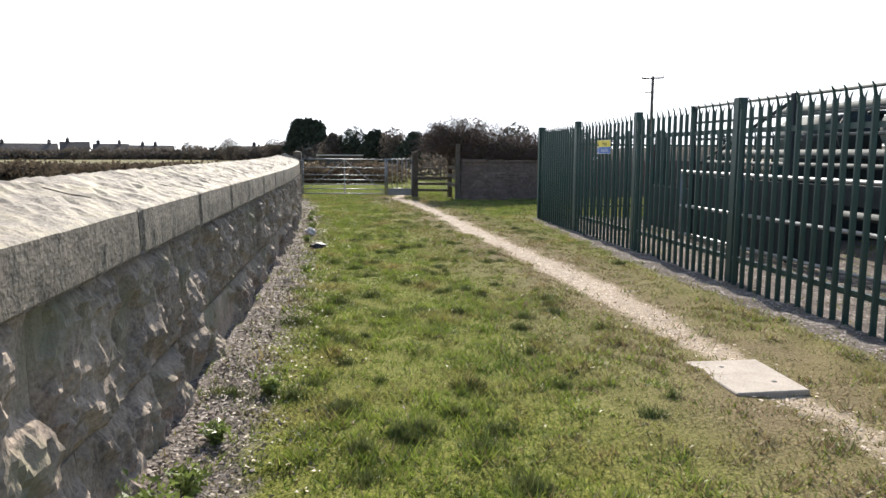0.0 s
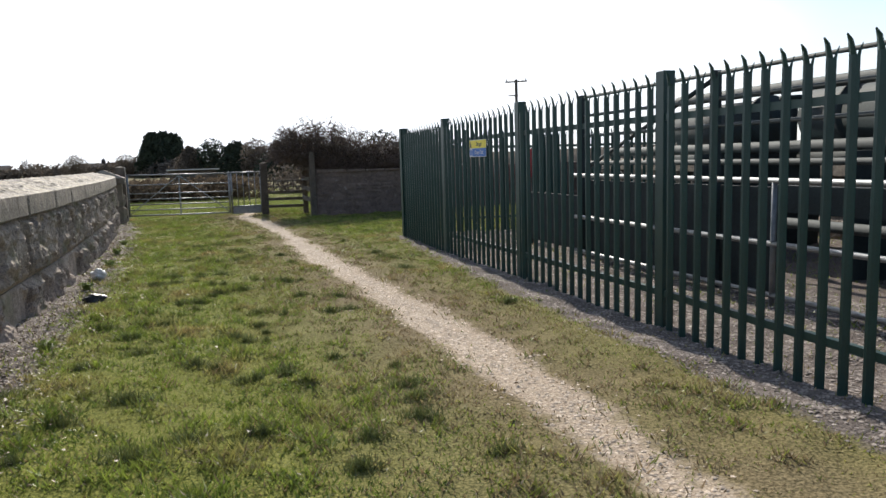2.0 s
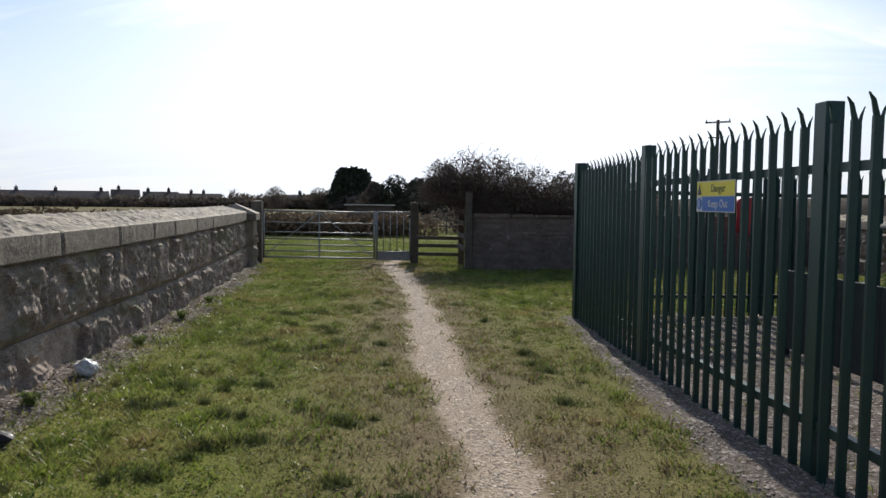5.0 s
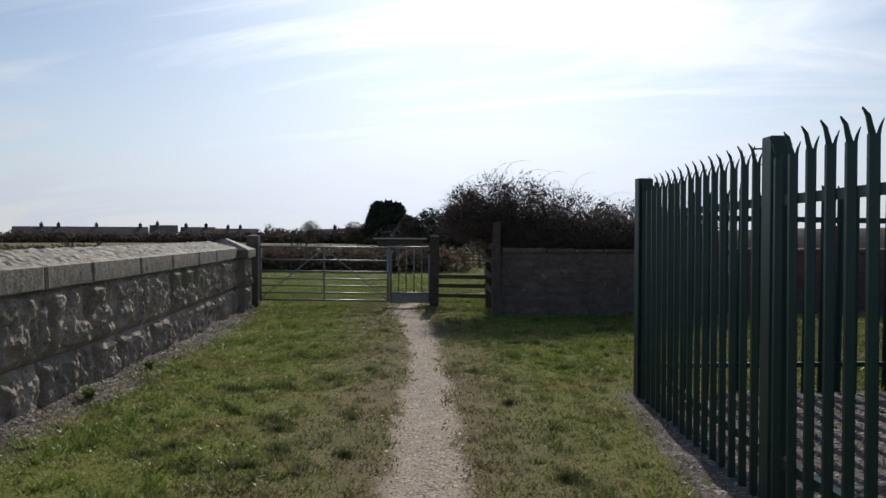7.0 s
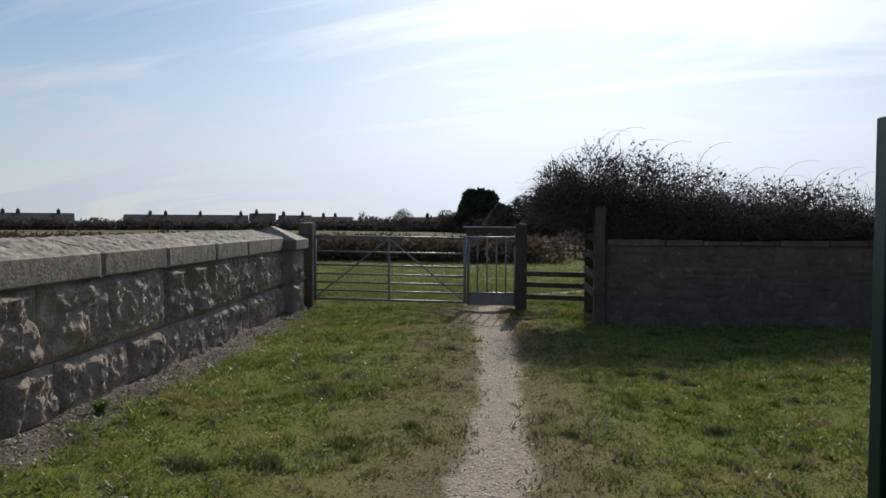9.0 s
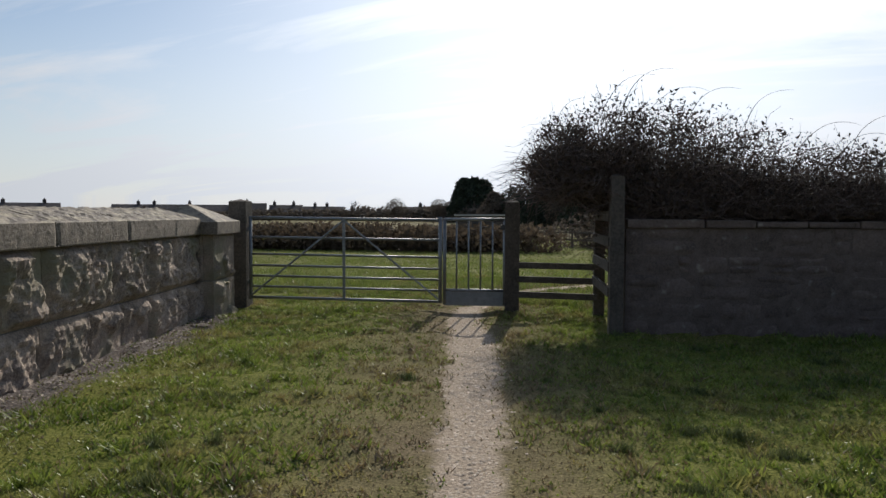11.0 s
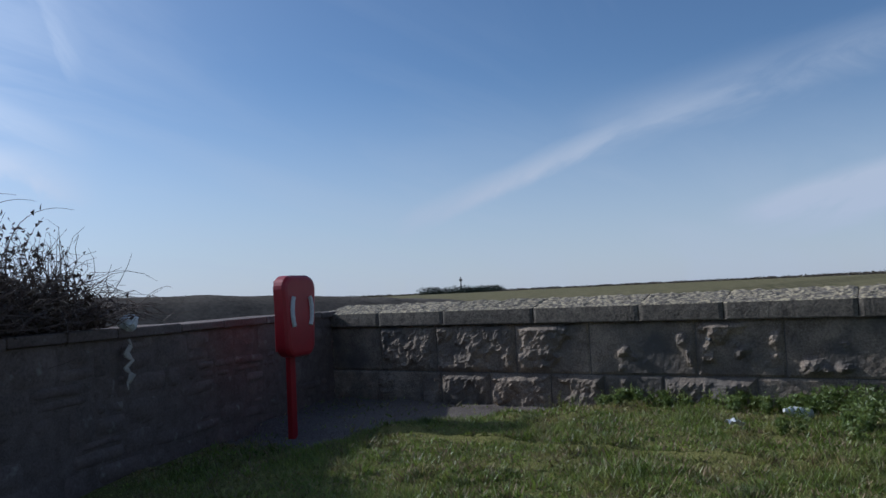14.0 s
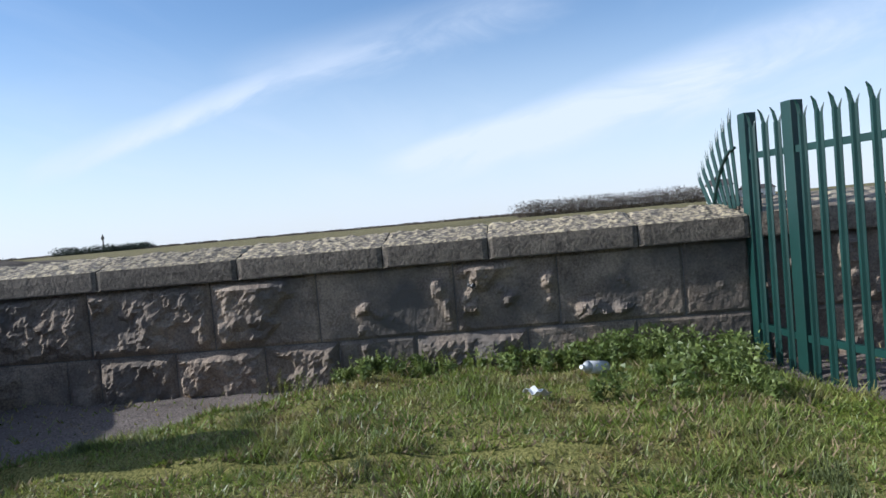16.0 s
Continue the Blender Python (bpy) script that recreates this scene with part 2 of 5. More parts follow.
RED = material("red_plastic", (0.25, 0.009, 0.015), (0.34, 0.013, 0.02), 4, 0.38, 0.03, 60, vary=0)
WHITE = material("white_plastic", (0.45, 0.45, 0.45), (0.66, 0.66, 0.65), 20, 0.5, 0.15, 90, vary=0)
YELLOW = material("sign_yellow", (0.75, 0.60, 0.03), (0.85, 0.70, 0.06), 9, 0.5, 0.0, 90, vary=0)
BLUE = material("sign_blue", (0.03, 0.12, 0.42), (0.05, 0.17, 0.50), 9, 0.5, 0.0, 90, vary=0)
BLACK = material("black_plastic", (0.012, 0.012, 0.013), (0.03, 0.03, 0.03), 9, 0.45, 0.2, 60, vary=0)
GRASS = leafy(share=0.4, m=material("grass_blade", (0.07, 0.115, 0.016), (0.27, 0.325, 0.06), 1.1, 0.46, 0, 12, accent=(0.34, 0.27, 0.11), accent_scale=1.6, accent_at=(0.5, 0.7), vary=0.38, island=True))
TALLGRASS = leafy(material("tall_grass_blade", (0.10, 0.15, 0.025), (0.28, 0.31, 0.075), 1.6, 0.5, 0, 9, accent=(0.22, 0.19, 0.09), accent_scale=2.5, vary=0.38, island=True))
DRY = leafy(material("dry_grass_blade", (0.17, 0.125, 0.068), (0.34, 0.25, 0.14), 1.5, 0.7, 0, 9, vary=0.35, island=True), 0.25)
LITTERLEAF = material("dead_leaf", (0.10, 0.07, 0.042), (0.36, 0.275, 0.185), 5, 0.6, 0, 30, vary=0.45, island=True)
TUSSOCK = leafy(material("tussock_blade", (0.055, 0.08, 0.02), (0.20, 0.22, 0.08), 3, 0.6, 0, 20, vary=0.4, island=True), 0.2)
WEED = leafy(material("weed_leaf", (0.09, 0.14, 0.03), (0.22, 0.26, 0.075), 3, 0.5, 0, 20, vary=0.35, island=True))
STEM = material("bramble_stem", (0.06, 0.04, 0.032), (0.17, 0.115, 0.09), 6, 0.7, 0.2, 40, vary=0.3, island=True)
BRAMBLE = leafy(material("bramble_leaf", (0.036, 0.025, 0.019), (0.10, 0.068, 0.05), 3, 0.8, 0, 20, vary=0.4, island=True), 0.06)
CONIFER = material("conifer_foliage", (0.016, 0.026, 0.014), (0.04, 0.055, 0.028), 0.6, 0.8, 0, 4, vary=0.35, island=True)
# scrub brown lightened towards grey: distance haze is put into the colour
SCRUB = leafy(material("hazed_winter_scrub", (0.085, 0.07, 0.057), (0.18, 0.15, 0.12), 0.4, 0.9, 0, 3, vary=0.35, island=True), 0.3)
REED = leafy(material("brown_reed", (0.065, 0.048, 0.034), (0.14, 0.108, 0.075), 0.5, 0.9, 0, 4, vary=0.3, island=True), 0.35)
BARK = material("bark", (0.05, 0.042, 0.035), (0.12, 0.10, 0.085), 3, 0.95, 0.3, 20, vary=0.1)
PEBBLE = material("limestone_chipping", (0.26, 0.205, 0.155), (0.64, 0.525, 0.41), 8, 0.9, 0, 90, vary=0.45, island=True)
GREYSTONE = material("grey_gravel", (0.12, 0.10, 0.088), (0.38, 0.325, 0.285), 8, 0.9, 0, 90, vary=0.45, island=True)
ROOF = material("slate_roof", (0.06, 0.052, 0.05), (0.12, 0.105, 0.098), 1, 0.95, 0.1, 8, vary=0.25)
for dull in (ROOF, REED, SCRUB):
    dull.node_tree.nodes["Principled BSDF"].inputs["Specular IOR Level"].default_value = 0.1
RENDERED = material("house_render", (0.13, 0.11, 0.10), (0.26, 0.22, 0.19), 0.6, 0.9, 0.1, 8, vary=0.3)
GLASS = material("window_dark", (0.03, 0.035, 0.04), (0.06, 0.065, 0.07), 1, 0.15, 0, 5, vary=0.2)
TINROOF = material("pale_tin_roof", (0.34, 0.33, 0.30), (0.52, 0.50, 0.46), 2, 0.6, 0.1, 20, vary=0)


def ground_material():
    m = bpy.data.materials.new("turf_and_gravel")
    m.use_nodes = True
    n, l = m.node_tree.nodes, m.node_tree.links
    bsdf = n["Principled BSDF"]
    geo, att = n.new("ShaderNodeNewGeometry"), n.new("ShaderNodeVertexColor")
    att.layer_name = "cover"
    sep = n.new("ShaderNodeSeparateColor")
    l.new(att.outputs["Color"], sep.inputs[0])

    def tex(scale, detail=6):
        t = n.new("ShaderNodeTexNoise")
        t.inputs["Scale"].default_value, t.inputs["Detail"].default_value = scale, detail
        l.new(geo.outputs["Position"], t.inputs["Vector"])
        return t.outputs["Fac"]

    def ramp(fac, a, b, lo=0.35, hi=0.65):
        r = n.new("ShaderNodeValToRGB")
        r.color_ramp.elements[0].position, r.color_ramp.elements[1].position = lo, hi
        r.color_ramp.elements[0].color, r.color_ramp.elements[1].color = (*a, 1), (*b, 1)
        l.new(fac, r.inputs["Fac"])
        return r.outputs["Color"]

    def mixed(fac, a, b):
        x = n.new("ShaderNodeMix")
        x.data_type = "RGBA"
        l.new(fac, x.inputs["Factor"]), l.new(a, x.inputs[6]), l.new(b, x.inputs[7])
        return x.outputs[2]

    def edge(mask):
        """A mask whose edge is broken by noise."""
        k = n.new("ShaderNodeMath")
        k.operation = "MULTIPLY_ADD"
        k.inputs[1].default_value = 0.7
        l.new(tex(7, 8), k.inputs[0])
        l.new(mask, k.inputs[2])
        r = n.new("ShaderNodeMapRange")
        r.inputs["From Min"].default_value, r.inputs["From Max"].default_value = 0.68, 0.98
        l.new(k.outputs[0], r.inputs["Value"])
        return r.outputs["Result"]

    fine, mid = tex(70, 5), tex(1.3, 7)
    turf = mixed(mid, ramp(fine, (0.05, 0.07, 0.012), (0.18, 0.20, 0.04)), ramp(fine, (0.09, 0.095, 0.022), (0.26, 0.235, 0.065)))
    worn = ramp(fine, (0.095, 0.07, 0.043), (0.26, 0.195, 0.125))
    stones = n.new("ShaderNodeTexVoronoi")
    stones.inputs["Scale"].default_value = 95
    l.new(geo.outputs["Position"], stones.inputs["Vector"])
    gravel = ramp(stones.outputs["Color"], (0.075, 0.062, 0.055), (0.215, 0.182, 0.162), 0.1, 0.9)
    path = ramp(stones.outputs["Color"], (0.26, 0.20, 0.145), (0.52, 0.425, 0.325), 0.1, 0.9)
    straw = ramp(tex(0.35, 9), (0.105, 0.098, 0.045), (0.22, 0.18, 0.095))
    colour = mixed(sep.outputs["Blue"], turf, worn)
    colour = mixed(edge(sep.outputs["Green"]), colour, gravel)
    colour = mixed(edge(sep.outputs["Red"]), colour, path)
    colour = mixed(att.outputs["Alpha"], colour, straw)
    l.new(colour, bsdf.inputs["Base Color"])
    bsdf.inputs["Roughness"].default_value = 0.95
    bsdf.inputs["Specular IOR Level"].default_value = 0.05
    b = n.new("ShaderNodeBump")
    b.inputs["Strength"].default_value, b.inputs["Distance"].default_value = 0.6, 0.02
    l.new(tex(45, 5), b.inputs["Height"])
    l.new(b.outputs["Normal"], bsdf.inputs["Normal"])
    return m


# ---- mesh helpers ----
def mesh_from(name, verts, faces, mat, smooth=False):
    me = bpy.data.meshes.new(name)
    me.from_pydata([tuple(v) for v in verts], [], [tuple(f) for f in faces])
    me.materials.append(mat)
    if smooth:
        me.shade_smooth()
    me.update()
    return me


def part(name, bm, mat, parent, label="", smooth=False):
    """Link a bmesh, or a ready mesh, as one object under a thing."""
    if isinstance(bm, bmesh.types.BMesh):
        me = bpy.data.meshes.new(name)
        bm.to_mesh(me)
        bm.free()
        me.materials.append(mat)
        if smooth:
            me.shade_smooth()
    else:
        me = bm
    ob = new(name, me)
    if parent is not None:
        ob.parent = parent
    return tagged(ob, label=label)


def thing(name, m, label, category, group="", kind=""):
    ob = new(name)
    ob.empty_display_size = 0.2
    ob.matrix_world = m
    return tagged(ob, label, category, group, kind)


def along(p, u, z=0.0):
    """Pose at p with local x along the plan direction u; the face looks along local -y."""
    return Matrix.Translation((p[0], p[1], z)) @ Matrix.Rotation(math.atan2(u[1], u[0]), 4, "Z")


def box(bm, lo, hi, bevel=0.0):
    made = bmesh.ops.create_cube(bm, size=1.0)["verts"]
    for v in made:
        v.co = Vector([lo[i] + (v.co[i] + 0.5) * (hi[i] - lo[i]) for i in range(3)])
    if bevel:
        edges = list({e for v in made for e in v.link_edges})
        bmesh.ops.bevel(bm, geom=edges, offset=bevel, segments=2, affect="EDGES", profile=0.6)
    return bm


def boxed(lo, hi, bevel=0.0):
    return box(bmesh.new(), lo, hi, bevel)


def rod(bm, a, b, r, r2=None, sides=8):
    a, b = Vector(a), Vector(b)
    q = (b - a).to_track_quat("Z", "Y").to_matrix().to_4x4()
    bmesh.ops.create_cone(bm, cap_ends=True, segments=sides, radius1=r, radius2=r if r2 is None else r2, depth=(b - a).length,
                          matrix=Matrix.Translation((a + b) / 2) @ q)
    return bm


def tubed(a, b, r, r2=None, sides=8):
    return rod(bmesh.new(), a, b, r, r2, sides)


def seg_dist(px, py, line):
    """Distance of plan points to a polyline, and the side (left is positive)."""
    best, side = np.full(px.shape, 1e9), np.zeros(px.shape)
    for (ax, ay), (bx, by) in zip(line, line[1:]):
        dx, dy = bx - ax, by - ay
        t = np.clip(((px - ax) * dx + (py - ay) * dy) / (dx * dx + dy * dy), 0, 1)
        d = np.hypot(px - ax - t * dx, py - ay - t * dy)
        s = dx * (py - ay) - dy * (px - ax)
        near = d < best
        side = np.where(near, np.sign(s), side)
        best = np.where(near, d, best)
    return best, side


# ---- plan ----
LEFT_WALL = [(1.62, -4.0), (0.65, 0.0), (-0.30, 3.9), (-1.28, 8.0), (-2.30, 12.2), (-3.42, 16.2), (-4.55, 19.8), (-5.42, 22.4), (-5.83, 23.48)]
FENCE = [(5.75, -1.4), (5.25, 1.25), (4.70, 3.95), (4.14, 6.62), (3.53, 9.30), (2.88, 11.97), (2.22, 14.64), (1.66, 17.32)]
FENCE_TURN = [(1.66, 17.32), (4.35, 18.27), (7.22, 19.30), (7.84, 19.45)]
SEA_WALL = [(7.46, 26.9), (7.84, 20.0), (9.1, -4.0)]
CROSS_WALL = [(-0.66, 24.25), (7.60, 26.79)]
PATHWAY = [(3.45, -4), (3.45, 2.0), (3.15, 4.6), (2.75, 6.3), (2.40, 7.7), (2.05, 9.05), (1.27, 11.7), (0.42, 14.4), (-0.43, 17.7), (-0.95, 19.6),
           (-2.0, 22.9), (-2.65, 24.6), (-2.95, 25.6), (-3.0, 28), (-1.6, 32), (0.5, 38)]


def height(x, y):
    """Height of the ground over the plan."""
    x, y = np.asarray(x, float), np.asarray(y, float)
    z = -0.02 - 0.12 * np.clip((y - 13) / 12, 0, 1) - 0.85 * np.clip((y - 28) / 22, 0, 1)
    z = np.where(x > 5.5, np.maximum(z, -0.07), z)
    out = np.clip((-(x + 0.27 * y) - 1.6) / 3, 0, 1) * (y < 60)
    z = z - 0.55 * out * (1 - np.clip((y - 28) / 22, 0, 1)) * (y < 50)
    z = z - 0.9 * np.clip((x - 8.6) / 3, 0, 1) * (y < 45)
    rim = np.interp(x, [3.0, 5.4, 5.9, 6.5, 7.3, 7.8], [24.9, 24.7, 24.3, 23.85, 22.95, 22.9])
    dt, st = seg_dist(x, y, FENCE_TURN)
    z = z + 0.10 * np.clip((x - 2.0) / 2.5, 0, 1) * np.clip((rim - y) / 0.35, 0, 1) * np.clip((dt - 0.25) / 0.7, 0, 1) * (st > 0) * (y < 26) * (x < 7.9)
    lumps = 0.022 * np.sin(x * 5.1 + 1.7 * np.sin(y * 2.3)) * np.sin(y * 4.3 + 1.3 * np.sin(x * 3.1)) + 0.012 * np.sin(x * 12.3 + y * 3.7) * np.sin(y * 10.1 - x * 2.9)
    dp, sp = seg_dist(x, y, PATHWAY)
    near = (x > -8) & (x < 8) & (y > -4) & (y < 29)
    return z + near * (lumps * np.clip(dp / 0.6, 0.15, 1) - 0.025 * np.clip(1.3 - dp / 0.3, 0, 1))


def covers(x, y):
    """Shares of path, gravel, worn turf and straw-coloured field."""
    dp, sp = seg_dist(x, y, PATHWAY)
    df, sf = seg_dist(x, y, FENCE)
    dl, sl = seg_dist(x, y, LEFT_WALL)
    ds, ss = seg_dist(x, y, SEA_WALL)
    dt, st = seg_dist(x, y, FENCE_TURN)
    wide = 0.055 + 0.03 * np.sin(y * 0.9) + 0.03 * np.sin(x * 9 + y * 7)
    path = np.clip(1.0 - (dp - wide) / 0.30, 0, 1) * np.interp(y, [0, 5, 8, 10], [0.5, 0.55, 0.8, 1])
    inside = (sf < 0) & (x < 9) & (y < 19.4) & (st < 0)
    strip = np.where(inside, 1, np.clip(1.05 - (df - np.interp(y, [12, 15.5, 17.3], [0.28, 0.1, 0.0])) / 0.3, 0, 1)) * (y < 19.5)
    strip = np.maximum(strip, np.clip(1.0 - (dt - 0.02) / 0.2, 0, 1) * (y < 20))
    strip = np.maximum(strip, np.clip(1.0 - (dl - 0.2) / 0.55, 0, 1) * (y < 25.2))
    strip = np.maximum(strip, np.clip(1.0 - (ds - 0.42) / 0.22, 0, 1) * np.clip((y - 22.3) / 0.8, 0, 1) * (y < 27))
    rim = np.interp(x, [3.0, 5.4, 5.9, 6.5, 7.3, 7.8], [24.9, 24.7, 24.3, 23.85, 22.95, 22.9])
    strip = np.maximum(strip, np.clip((x - 4.6) / 0.6, 0, 1) * np.clip((y - rim + 0.05) / 0.25, 0, 1) * (y < 27) * (x < 8.2))
    patchy = 0.5 + 0.5 * np.sin(x * 3.3 + 1.7 * np.sin(y * 1.9)) * np.sin(y * 2.6 + 1.4 * np.sin(x * 2.7))
    bare = np.clip(1.35 - dp / np.where(sp > 0, 1.15, 0.9), 0, 1) * (0.55 + 0.36 * patchy) + np.clip(1.1 - df / 1.3, 0, 1) * 0.35
    bare = np.where((x > 3) & (y > 19.6), 0.28, bare)
    far = np.clip((np.maximum.reduce([y - 34, -x - 7 - 0.1 * y, x - 8.4]) - 0) / 6, 0, 1)
    far = np.where((y > 34) & (y < 62) & (x > -45) & (x < 8), far * 0.25, far)
    return path, strip, np.clip(bare, 0, 1), far


def build_ground():
    def spaced(lo, hi, step, reach):
        mid = list(np.arange(lo, hi + 1e-6, step))
        grow, d, a, b = step, [], lo, hi
        before, after = [], []
        while b < reach:
            grow *= 1.22
            a, b = a - grow, b + grow
            before.append(a), after.append(b)
        return np.array(before[::-1] + mid + after)
    xs, ys = spaced(-8, 10, 0.11, 3200), spaced(-4, 29, 0.11, 3200)
    gx, gy = np.meshgrid(xs, ys)
    gz = height(gx, gy)
    p, g, w, f = covers(gx, gy)
    nx, ny = len(xs), len(ys)
    verts = np.stack([gx, gy, gz], -1).reshape(-1, 3)
    i = np.arange(nx * ny).reshape(ny, nx)
    quads = np.stack([i[:-1, :-1], i[:-1, 1:], i[1:, 1:], i[1:, :-1]], -1).reshape(-1, 4)
    me = mesh_from("ground", verts.tolist(), quads.tolist(), ground_material(), True)
    layer = me.color_attributes.new("cover", "FLOAT_COLOR", "POINT")
    layer.data.foreach_set("color", np.stack([p, g, w, f], -1).astype(np.float32).ravel())
    tagged(new("ground", me), "mown grass with a worn chipping path and gravel strips", "ground", kind="structure")


build_ground()


# ---- stone walls ----
def rough_block(name, length, tall, seed, rugged, mat):
    """A squared stone with dressed margins and a quarry-faced front that stands proud in lumps."""
    nx, nz = max(10, int(length / 0.024)), max(8, int(tall / 0.024))
    gap = 0.006
    verts, faces = [], []
    off = Vector((seed * 7.3, seed * 3.1, seed * 1.7))
    for k in range(nz + 1):
        for j in range(nx + 1):
            x, z = gap + (length - 2 * gap) * j / nx, gap + (tall - 2 * gap) * k / nz
            rim = min(x - gap, length - gap - x, z - gap, tall - gap - z)
            fade = min(1.0, max(0.0, (rim - 0.015) / 0.05))
            broad = noise.fractal(Vector((x * 2.6, z * 2.6, 0)) + off, 1.0, 2.0, 3)
            sharp = noise.ridged_multi_fractal(Vector((x * 5.5, z * 4.0, 3)) + off, 0.9, 2.1, 4, 0.9, 2.0)
            patch = min(1.0, max(0.0, (broad + 0.25 * noise.noise(Vector((x * 9, z * 9, 4)) + off) + rugged) * 4.5))
            out = fade * patch * (0.020 + 0.026 * sharp + 0.075 * max(0, broad) + 0.022 * noise.fractal(Vector((x * 15, z * 15, 9)) + off, 0.6, 2.2, 4)) + 0.006 * noise.noise(Vector((x * 22, z * 22, 1)) + off)
            if rim < 0.002:
                out -= 0.014
            verts.append((x, -min(out, 0.16), z))
            if j < nx and k < nz:
                a = k * (nx + 1) + j
                faces.append((a, a + 1, a + nx + 2, a + nx + 1))
    n = len(verts)
    verts += [(gap, 0.2, gap), (length - gap, 0.2, gap), (length - gap, 0.2, tall - gap), (gap, 0.2, tall - gap)]
    row = lambda k: [k * (nx + 1) + j for j in range(nx + 1)]
    faces.append((*row(0)[::-1], n, n + 1))
    faces.append((*row(nz), n + 2, n + 3))
    faces.append((*[k * (nx + 1) for k in range(nz + 1)], n + 3, n))
    faces.append((*[k * (nx + 1) + nx for k in range(nz, -1, -1)], n + 1, n + 2))
    return mesh_from(name, verts, faces, mat, False)


def cap_mesh(length, seed, deep=0.95, arris=0.205, ridge=0.325, mat=None, pit=1.0):
    """A saddleback coping stone, pitted on top."""
    gap = 0.004
    off = Vector((seed * 5.1, seed * 2.3, 0))
    prof = [(0.02, 0.0), (-0.07, 0.0), (-0.075, 0.012), (-0.075, 0.06), (-0.075, 0.11), (-0.07, arris - 0.012), (-0.055, arris)]
    prof += [(-0.055 + (deep * 0.47 + 0.055) * k / 11, arris + (ridge - arris) * k / 11) for k in range(1, 12)]
    prof += [(deep - 0.02, arris), (deep, arris - 0.02), (deep, 0.0)]
    nx = int(length / 0.04)
    verts, faces = [], []
    for j in range(nx + 1):
        x = gap + (length - 2 * gap) * j / nx
        chip = 0.012 if j in (0, nx) else 0
        for k, (y, z) in enumerate(prof):
            d = pit * 0.012 * noise.fractal(Vector((x * 13, y * 13, z * 13)) + off, 0.7, 2.2, 4) + 0.006 * noise.noise(Vector((x * 34, y * 34, z * 34)) + off)
            if 2 <= k <= 17:
                verts.append((x, y + (chip if k < 6 else 0) + d * ((0.3 if pit == 1 else 0.08) if k < 6 else 0.2), z + d * (0.1 if k < 7 else 1.25) - (chip * 0.7 if k >= 5 else 0)))
            else:
                verts.append((x, y, z))
            if j < nx and k < len(prof) - 1:
                a = j * len(prof) + k
                faces.append((a, a + len(prof), a + len(prof) + 1, a + 1))
    n = len(prof)
    faces.append(tuple(range(n)))
    faces.append(tuple(range(nx * n + n - 1, nx * n - 1, -1)))
    return mesh_from("capstone", verts, faces, mat or CAPSTONE)


def wall_path(line):
    pts = [Vector(p) for p in line]
    lens = [0.0]
    for a, b in zip(pts, pts[1:]):
        lens.append(lens[-1] + (b - a).length)

    def at(s):
        s = min(max(s, 0), lens[-1])
        for k in range(len(pts) - 1):
            if s <= lens[k + 1]:
                return pts[k].lerp(pts[k + 1], (s - lens[k]) / (lens[k + 1] - lens[k]))
        return pts[-1]
    return at, lens[-1]


LENGTHS = (0.78, 0.95, 1.12, 0.62)
BLOCKS = {}


def block(kind, k, tall, rugged, mat):
    key = (kind, k)
    if key not in BLOCKS:
        BLOCKS[key] = rough_block("block", LENGTHS[k % 4], tall, k + 11 * len(kind) + 0.37 * tall, rugged[k % len(rugged)], mat)
    return BLOCKS[key]


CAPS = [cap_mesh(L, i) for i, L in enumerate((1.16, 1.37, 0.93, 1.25))]


